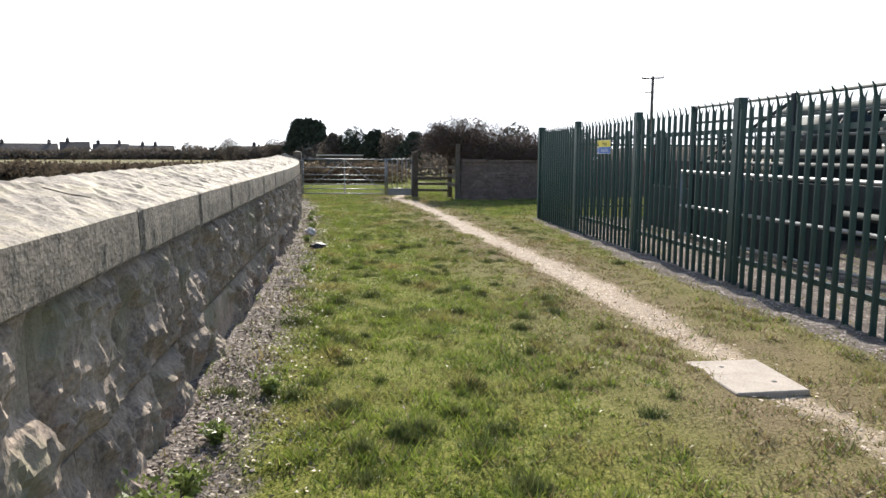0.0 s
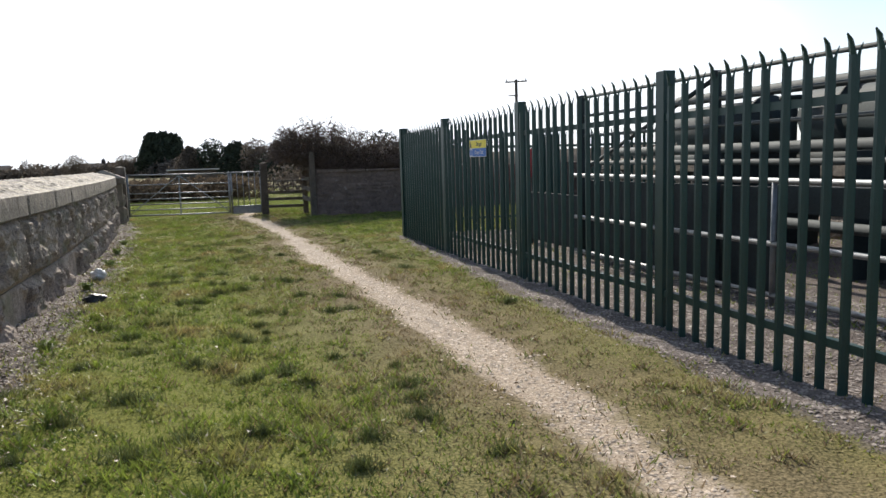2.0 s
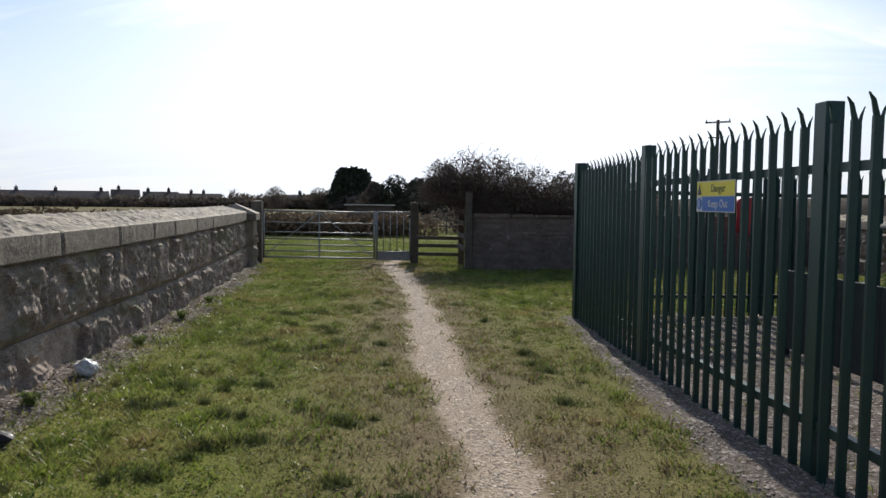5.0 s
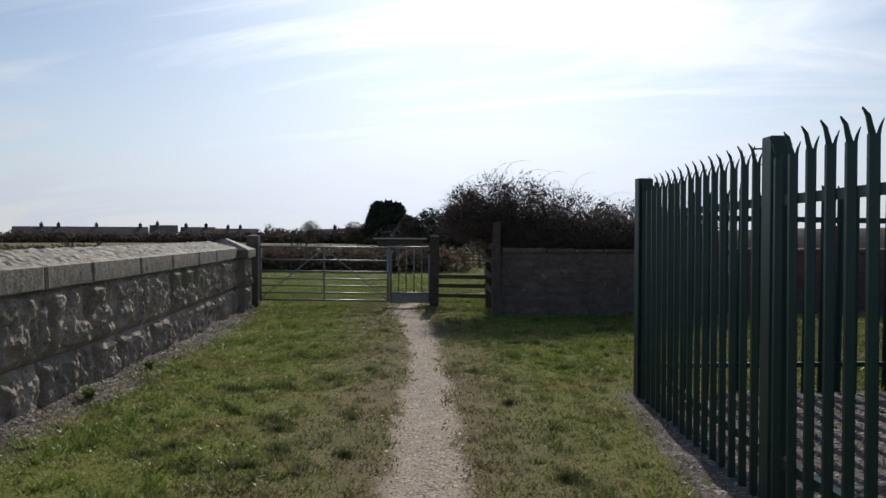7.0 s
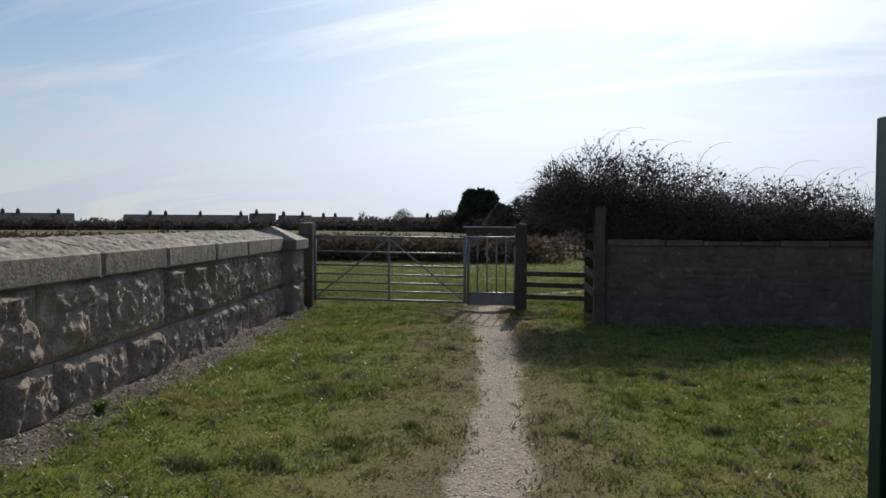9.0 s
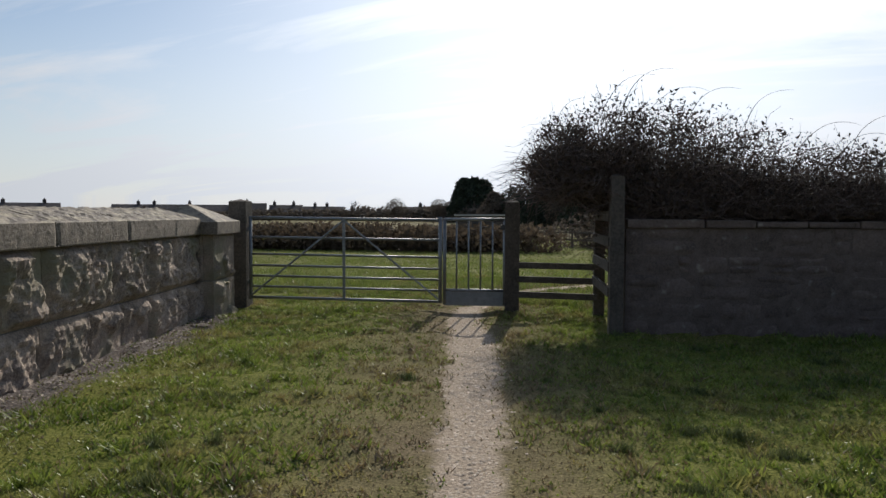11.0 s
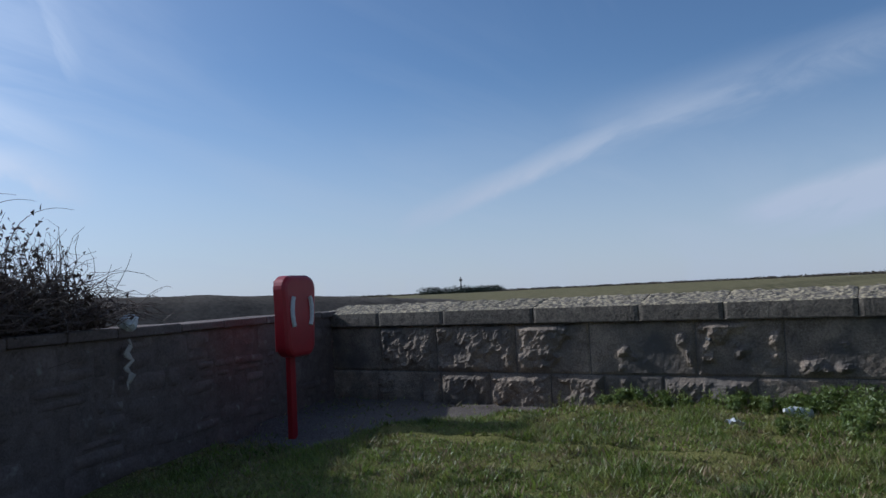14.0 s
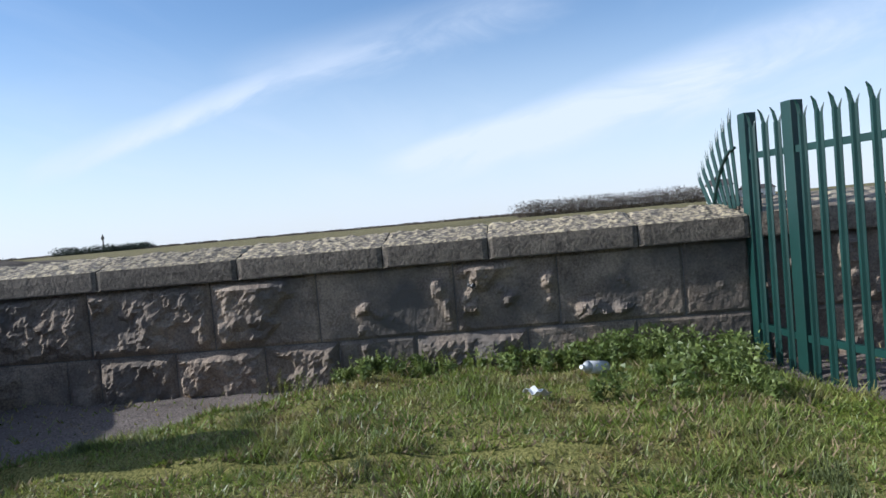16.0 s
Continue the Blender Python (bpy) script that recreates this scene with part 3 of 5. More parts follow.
def ashlar_wall(name, line, label, mat, rugged_top, rugged_low, seed, base=-0.25, mid=0.32, top=0.925, deep=0.8, plan=None):
    at, total = wall_path(line)
    wall = thing(name, Matrix(), label, "stone wall", kind="structure")
    rng = random.Random(seed)
    bm = bmesh.new()
    pts = [Vector(p) for p in line]
    ring = []
    for i, p in enumerate(pts):
        u = (pts[min(i + 1, len(pts) - 1)] - pts[max(i - 1, 0)]).normalized()
        nrm = Vector((-u.y, u.x))
        ring.append([bm.verts.new((*(p + nrm * d), z)) for d, z in ((0.022, base - 0.3), (0.022, top), (deep, top), (deep, base - 0.9))])
    for a, b in zip(ring, ring[1:]):
        for k in range(4):
            bm.faces.new((a[k], b[k], b[(k + 1) % 4], a[(k + 1) % 4]))
    bm.faces.new(ring[0]), bm.faces.new(ring[-1][::-1])
    part("core", bm, MORTAR, wall, "recessed grey mortar")
    for course, (z0, z1, rug) in enumerate(((base, mid, rugged_low), (mid, top, rugged_top))):
        s = 0.0
        if plan:
            joints, rough = plan[course]
            for i, (s0, s1) in enumerate(zip(joints, joints[1:])):
                ob = part("block", rough_block("block", s1 - s0, z1 - z0, 61 + 17 * course + i, rough[i], mat), mat, wall)
                ob.matrix_world = along(at(s0), at(s1) - at(s0), z0)
            s = joints[-1]
        while s < total - 0.3:
            k = rng.randrange(8) if s else 2 - 2 * course
            a, b = at(s), at(s + LENGTHS[k % 4])
            if s >= 0 and (b - a).length > 0.3:
                ob = part("block", block(name + str(course), k, z1 - z0, rug, mat), mat, wall)
                ob.matrix_world = along(a, b - a, z0)
            s += LENGTHS[k % 4]
    s, prev = 0.0, -1
    if plan:
        for i, (s0, s1) in enumerate(zip(plan[2], plan[2][1:])):
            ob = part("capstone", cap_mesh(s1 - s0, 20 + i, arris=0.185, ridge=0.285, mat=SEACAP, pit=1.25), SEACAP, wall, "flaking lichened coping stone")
            ob.matrix_world = along(at(s0), at(s1) - at(s0), top)
        s = plan[2][-1]
    while s < total - 0.2:
        k = rng.choice([i for i in range(4) if i != prev])
        prev = k
        L = (1.16, 1.37, 0.93, 1.25)[k]
        a, b = at(s), at(s + L)
        if (b - a).length < L * 0.9:
            b = a + (at(total) - at(total - 1)).normalized() * L
            a = at(total) - (b - a)
            b = at(total)
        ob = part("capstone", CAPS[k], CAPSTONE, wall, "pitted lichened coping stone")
        ob.matrix_world = along(a, b - a, top)
        s += L
    return wall


ashlar_wall("wall_west", LEFT_WALL, "low grey rock-faced stone wall with saddleback coping", STONE, (0.5, 0.2, 0.6, 0.35, 0.1, 0.55, 0.4, 0.3), (0.5, 0.2, 0.6, 0.4, 0.3, 0.5, 0.1, 0.45), 5)
ashlar_wall("wall_sea", SEA_WALL, "grey squared sea wall with rough stone patches", SEASTONE, (0.12, -0.05, 0.15, -0.2, 0.05, -0.3, 0.1, -0.1), (0.2, 0.0, 0.25, -0.1, 0.15, -0.2, 0.1, 0.05), 9, mid=0.31, top=0.905,
            plan=(((0, 0.9, 1.6, 1.9, 2.6, 3.4, 4.05, 4.71, 5.65, 6.54, 7.46), (-0.6, -0.1, 0.2, 0.55, 0.35, 0.4, -0.22, 0.6, -0.5, -0.6)),
                  ((0, 0.97, 1.85, 2.97, 3.9, 5.07, 5.93, 6.94, 7.46), (-0.6, 0.45, 0.42, 0.12, -0.3, 0.0, -0.15, -0.6)),
                  (0, 1.0, 2.0, 3.25, 4.5, 5.38, 6.59, 7.46)))


def gate_pier():
    """The squared pier that ends the wall, with a pyramid cap."""
    p, u = Vector((-5.83, 23.48)), Vector((-0.33, 0.944))
    pier = thing("wall_pier", along(p, u), "square stone end pier with sloped cap", "stone pier", kind="structure")
    for k, (z0, z1) in enumerate(((-0.25, 0.34), (0.34, 0.925))):
        ob = part("block", rough_block("block", 0.85, z1 - z0, 31 + k, 0.05, STONE), STONE, pier)
        ob.matrix_basis = Matrix.Translation((0.02, -0.22, z0))
        ob = part("block", rough_block("block", 0.7, z1 - z0, 41 + k, -0.3, STONE), STONE, pier)
        ob.matrix_basis = Matrix.Translation((0.0, 0.62, z0)) @ Matrix.Rotation(radians(-90), 4, "Z")
    part("core", boxed((0.03, -0.19, -0.5), (0.84, 0.7, 0.925)), MORTAR, pier)
    bm = box(bmesh.new(), (-0.06, -0.29, 0.925), (0.92, 0.78, 1.09), 0.012)
    vs = [bm.verts.new(c) for c in ((-0.05, -0.28, 1.088), (0.91, -0.28, 1.088), (0.91, 0.77, 1.088), (-0.05, 0.77, 1.088), (0.30, 0.22, 1.31), (0.50, 0.22, 1.31))]
    for f in ((0, 1, 5, 4), (1, 2, 5), (2, 3, 4, 5), (3, 0, 4)):
        bm.faces.new([vs[i] for i in f])
    part("pier_cap", bm, CAPSTONE, pier, "sloped lichened cap stone")


gate_pier()


def cross_wall():
    a, b = (Vector(p) for p in CROSS_WALL)
    u = (b - a).normalized()
    L = (b - a).length
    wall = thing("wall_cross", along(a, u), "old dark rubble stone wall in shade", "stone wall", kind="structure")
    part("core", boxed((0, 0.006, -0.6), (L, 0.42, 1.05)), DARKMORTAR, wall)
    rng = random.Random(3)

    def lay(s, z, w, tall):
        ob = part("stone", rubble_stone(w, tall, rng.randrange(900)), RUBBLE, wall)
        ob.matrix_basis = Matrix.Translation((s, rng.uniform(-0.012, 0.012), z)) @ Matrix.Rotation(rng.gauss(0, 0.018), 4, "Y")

    z = -0.28
    for tall in (0.31, 0.22, 0.29, 0.2, 0.31):
        s = 0.0
        while s < L - 0.1:
            w = min(rng.choice((0.2, 0.28, 0.36, 0.45, 0.58)), L - s)
            cut = rng.uniform(0.38, 0.62) * tall
            if rng.random() < 0.5:
                lay(s, z, w, cut)
                lay(s, z + cut, w, tall - cut)
            else:
                lay(s, z, w, tall)
            s += w
        z += tall
    s = 0.0
    while s < L - 0.3:
        w = min(rng.choice((0.55, 0.7, 0.85)), L - s)
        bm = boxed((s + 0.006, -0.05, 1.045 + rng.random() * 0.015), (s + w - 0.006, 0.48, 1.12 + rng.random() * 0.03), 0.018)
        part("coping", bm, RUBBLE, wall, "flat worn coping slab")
        s += w


def rubble_stone(w, tall, seed):
    nx, nz = 6, 4
    off = Vector((seed * 3.7, seed * 1.3, 5))
    verts, faces = [], []
    for k in range(nz + 1):
        for j in range(nx + 1):
            fx, fz = 2 * j / nx - 1, 2 * k / nz - 1
            pull = 1 - 0.10 * (fx * fz) ** 2
            x = w / 2 + (w / 2 - 0.01) * fx * pull
            z = tall / 2 + (tall / 2 - 0.01) * fz * pull
            x += 0.012 * noise.noise(Vector((x * 9, z * 9, 3)) + off)
            z += 0.012 * noise.noise(Vector((x * 9, z * 9, 8)) + off)
            edge = j in (0, nx) or k in (0, nz)
            verts.append((x, 0.012 if edge else -0.006 - 0.03 * noise.fractal(Vector((x * 7, z * 7, 0)) + off, 1, 2, 3), z))
            if j < nx and k < nz:
                a = k * (nx + 1) + j
                faces.append((a, a + 1, a + nx + 2, a + nx + 1))
    return mesh_from("stone", verts, faces, RUBBLE, True)


cross_wall()


# ---- palisade fence ----
def pale_mesh():
    """A corrugated pale with a splayed triple point."""
    prof = [(-0.036, 0.010), (-0.021, 0.0), (-0.010, -0.016), (0.010, -0.016), (0.021, 0.0), (0.036, 0.010)]
    t = 0.004
    verts, faces = [], []

    def slab(cols):
        """Sheet of thickness t through columns of (x, y, z) points."""
        base = len(verts)
        h = len(cols[0])
        for shift in (0, t):
            for c in cols:
                verts.extend((x, y + shift, z) for x, y, z in c)
        m = len(cols) * h
        for i in range(len(cols) - 1):
            for k in range(h - 1):
                a = base + i * h + k
                faces.append((a, a + h, a + h + 1, a + 1))
                faces.append((a + m, a + m + 1, a + m + h + 1, a + m + h))
        for i in range(len(cols) - 1):
            for k in (0, h - 1):
                a = base + i * h + k
                faces.append((a, a + m, a + m + h, a + h))
        for i in (0, len(cols) - 1):
            for k in range(h - 1):
                a = base + i * h + k
                faces.append((a, a + 1, a + m + 1, a + m))
    slab([[(x, y, -0.045), (x, y, 1.80)] for x, y in prof])
    slab([[(-0.024, 0.000, 1.795), (-0.021, -0.010, 1.83), (-0.017, -0.020, 1.875), (-0.006, -0.040, 1.905)],
          [(0.0, -0.016, 1.795), (0.0, -0.019, 1.83), (0.0, -0.027, 1.875), (0.0, -0.041, 1.910)],
          [(0.024, 0.000, 1.795), (0.021, -0.010, 1.83), (0.017, -0.020, 1.875), (0.006, -0.040, 1.905)]])
    for s in (-1, 1):
        slab([[(s * 0.037, 0.010, 1.795), (s * 0.040, 0.013, 1.825), (s * 0.043, 0.020, 1.855)],
              [(s * 0.024, 0.002, 1.795), (s * 0.031, 0.008, 1.825), (s * 0.042, 0.020, 1.858)]])
    return mesh_from("pale", verts, faces, GREEN)


PALE = pale_mesh()


def fence_run(line, label, first_post=True, flip=False):
    """Bays of pales on two rails between square posts; pales stand on the side that local -y faces."""
    fence = thing("palisade_fence", Matrix(), label, "fence")
    order = line[::-1]
    post_bm = boxed((-0.055, 0.0, -0.4), (0.055, 0.10, 1.955), 0.006)
    post_me = bpy.data.meshes.new("post")
    post_bm.to_mesh(post_me)
    post_bm.free()
    post_me.materials.append(GREEN)
    for i, (a, b) in enumerate(zip(order, order[1:])):
        a, b = Vector(a), Vector(b)
        u, L = (b - a).normalized(), (b - a).length
        za, zb = float(height(*a)), float(height(*b))
        m = along(a, u, za) @ Matrix.Rotation(-math.atan2(zb - za, L), 4, "Y")
        if first_post or i:
            ob = part("post", post_me, GREEN, fence)
            ob.matrix_world = along(a, u, za)
        for z in (0.24, 1.585):
            bm = box(bmesh.new(), (0.055, 0.012, z), (L - 0.055, 0.018, z + 0.05))
            box(bm, (0.055, 0.018, z + 0.044), (L - 0.055, 0.055, z + 0.05))
            ob = part("rail", bm, GREEN, fence)
            ob.matrix_world = m
        n = max(1, round((L - 0.11) / 0.162))
        for k in range(n):
            ob = part("pale", PALE, GREEN, fence)
            ob.matrix_world = m @ pose(0.055 + (L - 0.11) * (k + 0.5) / n, 0, 0.03 + random.uniform(-.006, .006), 0, random.uniform(-.3, .3), 0)
    ob = part("post", post_me, GREEN, fence)
    b, u = Vector(order[-1]), (Vector(order[-1]) - Vector(order[-2])).normalized()
    ob.matrix_world = along(b, u, float(height(*b)))
    return fence


fence_run(FENCE, "tall dark green steel palisade fence with splayed points")
fence_run(FENCE_TURN, "green steel palisade fence running to the sea wall", first_post=True)


def fence_fan():
    """Short pales spread in a fan over the top of the wall."""
    fan = thing("fence_fan", along((7.86, 19.47), (1.0, 0.18), 1.13), "fan of green pales guarding the wall top", "fence")
    for k in range(7):
        bm = bmesh.new()
        rad = 0.72 - 0.03 * k
        box(bm, (-0.03, -0.012, 0.03), (0.03, -0.004, rad), 0.002)
        box(bm, (-0.011, -0.02, 0.03), (0.011, -0.012, rad + 0.02), 0.002)
        for s in (-1, 0, 1):
            rod(bm, (s * 0.02, -0.01, rad - 0.02), (s * 0.036, -0.02, rad + 0.09 + 0.03 * (s == 0)), 0.007, 0.001, 5)
        ob = part("pale", bm, GREEN, fan)
        ob.matrix_basis = pose(0.10 + 0.07 * k, 0, 0.0 - 0.02 * k, 0, 6 + 6.0 * k, 0)
    bm = bmesh.new()
    pts = [(0.07 + 0.095 * k, 0.006, 0.50 - 0.016 * k * k) for k in range(7)]
    for a, b in zip(pts, pts[1:]):
        rod(bm, a, b, 0.014, sides=6)
    part("rail", bm, GREEN, fan)


fence_fan()


def lettering(text, size, m, mat, parent):
    cu = bpy.data.curves.new("lettering", "FONT")
    cu.body, cu.size, cu.extrude, cu.align_x, cu.align_y = text, size, 0.0006, "CENTER", "CENTER"
    tmp = bpy.data.objects.new("lettering", cu)
    me = bpy.data.meshes.new_from_object(tmp)
    bpy.data.objects.remove(tmp)
    me.materials.clear()
    me.materials.append(mat)
    ob = part("lettering", me, mat, parent)
    ob.matrix_basis = m
    return ob


def warning_sign():
    a, b = Vector((2.88, 11.97)), Vector((2.22, 14.64))
    u = (a - b).normalized()
    p = a.lerp(b, 0.53)
    sign = thing("warning_sign", along(p, u, 1.35) @ Matrix.Translation((0, -0.032, 0)), "yellow and blue danger keep out sign on green pales", "sign")
    part("plate", boxed((0, -0.003, 0), (0.60, 0.0, 0.215)), WHITE, sign, "white edged plate")
    part("yellow_panel", boxed((0.006, -0.005, 0.11), (0.594, -0.0032, 0.209)), YELLOW, sign)
    part("blue_panel", boxed((0.10, -0.005, 0.006), (0.594, -0.0032, 0.106)), BLUE, sign)
    face = Matrix.Rotation(radians(90), 4, "X")
    lettering("Danger", 0.075, Matrix.Translation((0.35, -0.0062, 0.16)) @ face, BLACK, sign)
    lettering("Keep Out", 0.075, Matrix.Translation((0.35, -0.0062, 0.056)) @ face, WHITE, sign)
    bm = bmesh.new()
    tri = [(0.012, 0.118), (0.088, 0.118), (0.05, 0.2)]
    vs = [bm.verts.new((x, -0.0064, z)) for x, z in tri]
    bm.faces.new(vs)
    part("triangle", bm, BLACK, sign)
    bm = bmesh.new()
    bmesh.ops.create_cone(bm, cap_ends=True, segments=24, radius1=0.04, radius2=0.04, depth=0.002, matrix=Matrix.Translation((0.052, -0.0055, 0.056)) @ face)
    part("roundel", bm, BLUE, sign)
    part("bar", boxed((0.046, -0.0085, 0.03), (0.058, -0.0068, 0.082)), WHITE, sign)


warning_sign()


# ---- compound behind the fence ----
def compound():
    q, u = Vector((3.86, 13.45)), Vector((0.2365, -0.9716))
    base = along(q, u, -0.02)
    L = 17.0
    rail = thing("guard_rail", base, "galvanised tubular guard rail on gravel", "railing")
    for z in (0.10, 0.55, 1.09):
        part("rail", tubed((0, 0, z), (L, 0, z), 0.026), GALV, rail, smooth=True)
    for k in range(10):
        part("post", tubed((k * 1.85, 0, -0.1), (k * 1.85, 0, 1.09), 0.024), GALV, rail, smooth=True)
    frame_ob = thing("pipe_rack", along(q + Vector((0.12, 0.03)), u, -0.02), "dark green steel pipe rack frame", "pipe rack")
    for k in range(7):
        part("post", boxed((k * 2.7 - 0.04, 0.0, -0.1), (k * 2.7 + 0.04, 0.08, 2.13), 0.004), PIPEMAT, frame_ob)
    for z in (2.10, 1.86, 1.60):
        part("rail", tubed((0, 0.04, z), (L, 0.04, z), 0.02), PIPEMAT, frame_ob, smooth=True)
    part("brace", tubed((0.1, 0.08, 1.2), (2.6, 0.08, 2.05), 0.025), PIPEMAT, frame_ob, smooth=True)
    pipe = thing("pipeline", along(q, u, 0), "large dark insulated pipes on steel saddles", "pipe")
    for y, z, r, a, b in ((2.6, 1.68, 0.32, -1.1, 0.8), (2.6, 1.72, 0.34, 1.5, L), (2.0, 1.36, 0.07, -2.4, L), (2.2, 2.08, 0.07, -0.8, L), (3.3, 1.22, 0.12, -2.6, L), (1.5, 0.52, 0.06, -2.0, L), (3.9, 1.85, 0.3, 0.2, L), (1.25, 1.20, 0.035, -2, L)):
        part("pipe", tubed((a, y, z), (b, y, z), r, sides=24), PIPEMAT, pipe, smooth=True)
        for k in range(5):
            s = max(a, 0) + 0.6 + k * 3.1
            if r > 0.1 and s < L:
                part("flange", tubed((s, y, z), (s + 0.06, y, z), r * 1.18, sides=24), PIPEMAT, pipe, smooth=True)
    for k in range(7):
        part("saddle", boxed((0.4 + k * 2.5, 1.6, -0.1), (0.52 + k * 2.5, 3.6, 1.30), 0.01), PIPEMAT, pipe)
    bm = tubed((4.2, 2.6, 1.6), (4.2, 2.6, 2.3), 0.09, sides=16)
    rod(bm, (4.2, 2.6, 2.3), (4.2, 2.6, 2.36), 0.17, sides=16)
    part("valve", bm, PIPEMAT, pipe, smooth=True)
    bm = tubed((1.15, 2.5, 1.2), (1.15, 2.5, 2.0), 0.07, sides=12)
    rod(bm, (1.15, 2.5, 1.95), (1.15, 2.5, 2.0), 0.15, sides=16)
    part("valve", bm, PIPEMAT, pipe, smooth=True)
    screen = thing("screen_panels", along(q, u, -0.02), "dark steel screen panels behind the guard rail", "screen")
    for k in range(4):
        part("panel", boxed((-2.0 + 0.5 * k, 0.24, 0.05), (-1.505 + 0.5 * k, 0.265, 0.80), 0.004), PIPEMAT, screen)
    for k in range(4):
        part("panel", boxed((0.0 + 0.85 * k, 0.24, 0.05), (0.845 + 0.85 * k, 0.265, 1.02), 0.004), PIPEMAT, screen)
    for x in (-1.98, 0.0, 1.7, 3.38):
        part("post", boxed((x - 0.03, 0.268, -0.15), (x + 0.03, 0.33, 0.98 if x >= 0 else 0.78), 0.004), PIPEMAT, screen)
    part("girder", boxed((3.42, 0.23, 0.80), (L, 0.30, 1.04), 0.006), PIPEMAT, screen, "long dark steel girder")
    for k in range(6):
        part("post", boxed((5.0 + 2.4 * k, 0.24, -0.15), (5.07 + 2.4 * k, 0.295, 0.80), 0.004), PIPEMAT, screen)
    low = thing("bund_wall", along(q, u, -0.05), "dark low bund wall beside the pipes", "bund wall")
    part("panel", boxed((1.6, 3.0, -0.1), (L, 3.15, 0.98), 0.01), PIPEMAT, low)
    part("coping", boxed((1.6, 2.96, 0.98), (L, 3.19, 1.03), 0.008), CONCRETE, low)


compound()


# ---- gates, stile and posts ----
def timber_post(p, tall, half, label, twist=0.0, z=None):
    post = thing("timber_post", pose(p[0], p[1], float(height(*p)) if z is None else z, 0, 0, twist), label, "post", "timber posts")
    bm = boxed((-half, -half, -0.4), (half, half, tall - 0.03), 0.008)
    vs = [bm.verts.new(c) for c in ((-half, -half, tall - 0.032), (half, -half, tall - 0.032), (half, half, tall - 0.032), (-half, half, tall - 0.032), (0, 0, tall))]
    for f in ((0, 1, 4), (1, 2, 4), (2, 3, 4), (3, 0, 4)):
        bm.faces.new([vs[i] for i in f])
    part("shaft", bm, DARKWOOD, post)
    return post


def field_gate():
    a, b = Vector((-5.93, 24.75)), Vector((-3.27, 25.43))
    u, L = (b - a).normalized(), (b - a).length
    gate = thing("field_gate", along(a, u, 0.0), "galvanised seven-bar field gate, closed", "gate")
    for z in (1.135, 0.86, 0.62, 0.46, 0.31, 0.16, 0.005):
        part("bar", tubed((0, 0, z), (L, 0, z - 0.03), 0.021 if z > 1 or z < 0.1 else 0.016), GALV, gate, smooth=True)
    for x in (0.02, L - 0.02):
        part("stile", tubed((x, 0, -0.03), (x, 0, 1.15), 0.026), GALV, gate, smooth=True)
    part("upright", boxed((L / 2 - 0.02, -0.025, -0.02), (L / 2 + 0.02, -0.016, 1.13)), GALV, gate)
    part("brace", tubed((0.03, -0.026, 0.03), (L / 2, -0.026, 1.10), 0.014, sides=6), GALV, gate)
    part("brace", tubed((L - 0.03, -0.026, 0.0), (L / 2, -0.026, 1.10), 0.014, sides=6), GALV, gate)
    for z in (0.2, 0.95):
        part("hinge", boxed((-0.09, -0.02, z), (0.03, 0.02, z + 0.05), 0.004), GALV, gate)
    c, d = Vector((-3.23, 25.44)), Vector((-2.43, 25.645))
    v, W = (d - c).normalized(), (d - c).length
    side = thing("pedestrian_gate", along(c, v, 0.0), "small galvanised bar gate with kick plate, closed", "gate")
    for z in (1.12, 0.14):
        part("bar", tubed((0, 0, z), (W, 0, z), 0.022), GALV, side, smooth=True)
    for x in (0.0, W):
        part("stile", tubed((x, 0, -0.06), (x, 0, 1.13), 0.024), GALV, side, smooth=True)
    for k in range(1, 5):
        part("upright", tubed((W * k / 5, 0, 0.14), (W * k / 5, 0, 1.12), 0.012), GALV, side, smooth=True)
    part("kick_plate", boxed((0.0, -0.012, -0.07), (W, -0.004, 0.135)), GALV, side, "dull steel kick plate")
    part("latch", boxed((W - 0.06, -0.04, 0.98), (W + 0.05, -0.01, 1.05), 0.006), BLACK, side)


field_gate()
timber_post((-6.08, 24.76), 1.53, 0.125, "dark square timber gate post beside stone pier", 14)
timber_post((-2.33, 25.67), 1.52, 0.10, "dark timber gate post beside stile", 14)
timber_post((-1.16, 25.72), 1.36, 0.07, "dark timber stile post under brambles", 14)
timber_post((-0.76, 24.20), 1.78, 0.075, "tall dark timber post against the stone wall", 16)


def rail_fence(name, a, b, heights, tall, label):
    a, b = Vector(a), Vector(b)
    u, L = (b - a).normalized(), (b - a).length
    f = thing(name, along(a, u, -0.14), label, "fence")
    for z in heights:
        part("rail", boxed((0, -0.09, z), (L, -0.05, z + tall), 0.006), DARKWOOD, f)


rail_fence("stile_rails", (-2.33, 25.67), (-1.16, 25.72), (0.20, 0.41, 0.60), 0.085, "three dark weathered wooden stile rails")
rail_fence("wing_rails", (-1.16, 25.72), (-0.76, 24.20), (0.42, 0.70, 0.98, 1.26), 0.11, "four short weathered rails between two posts")


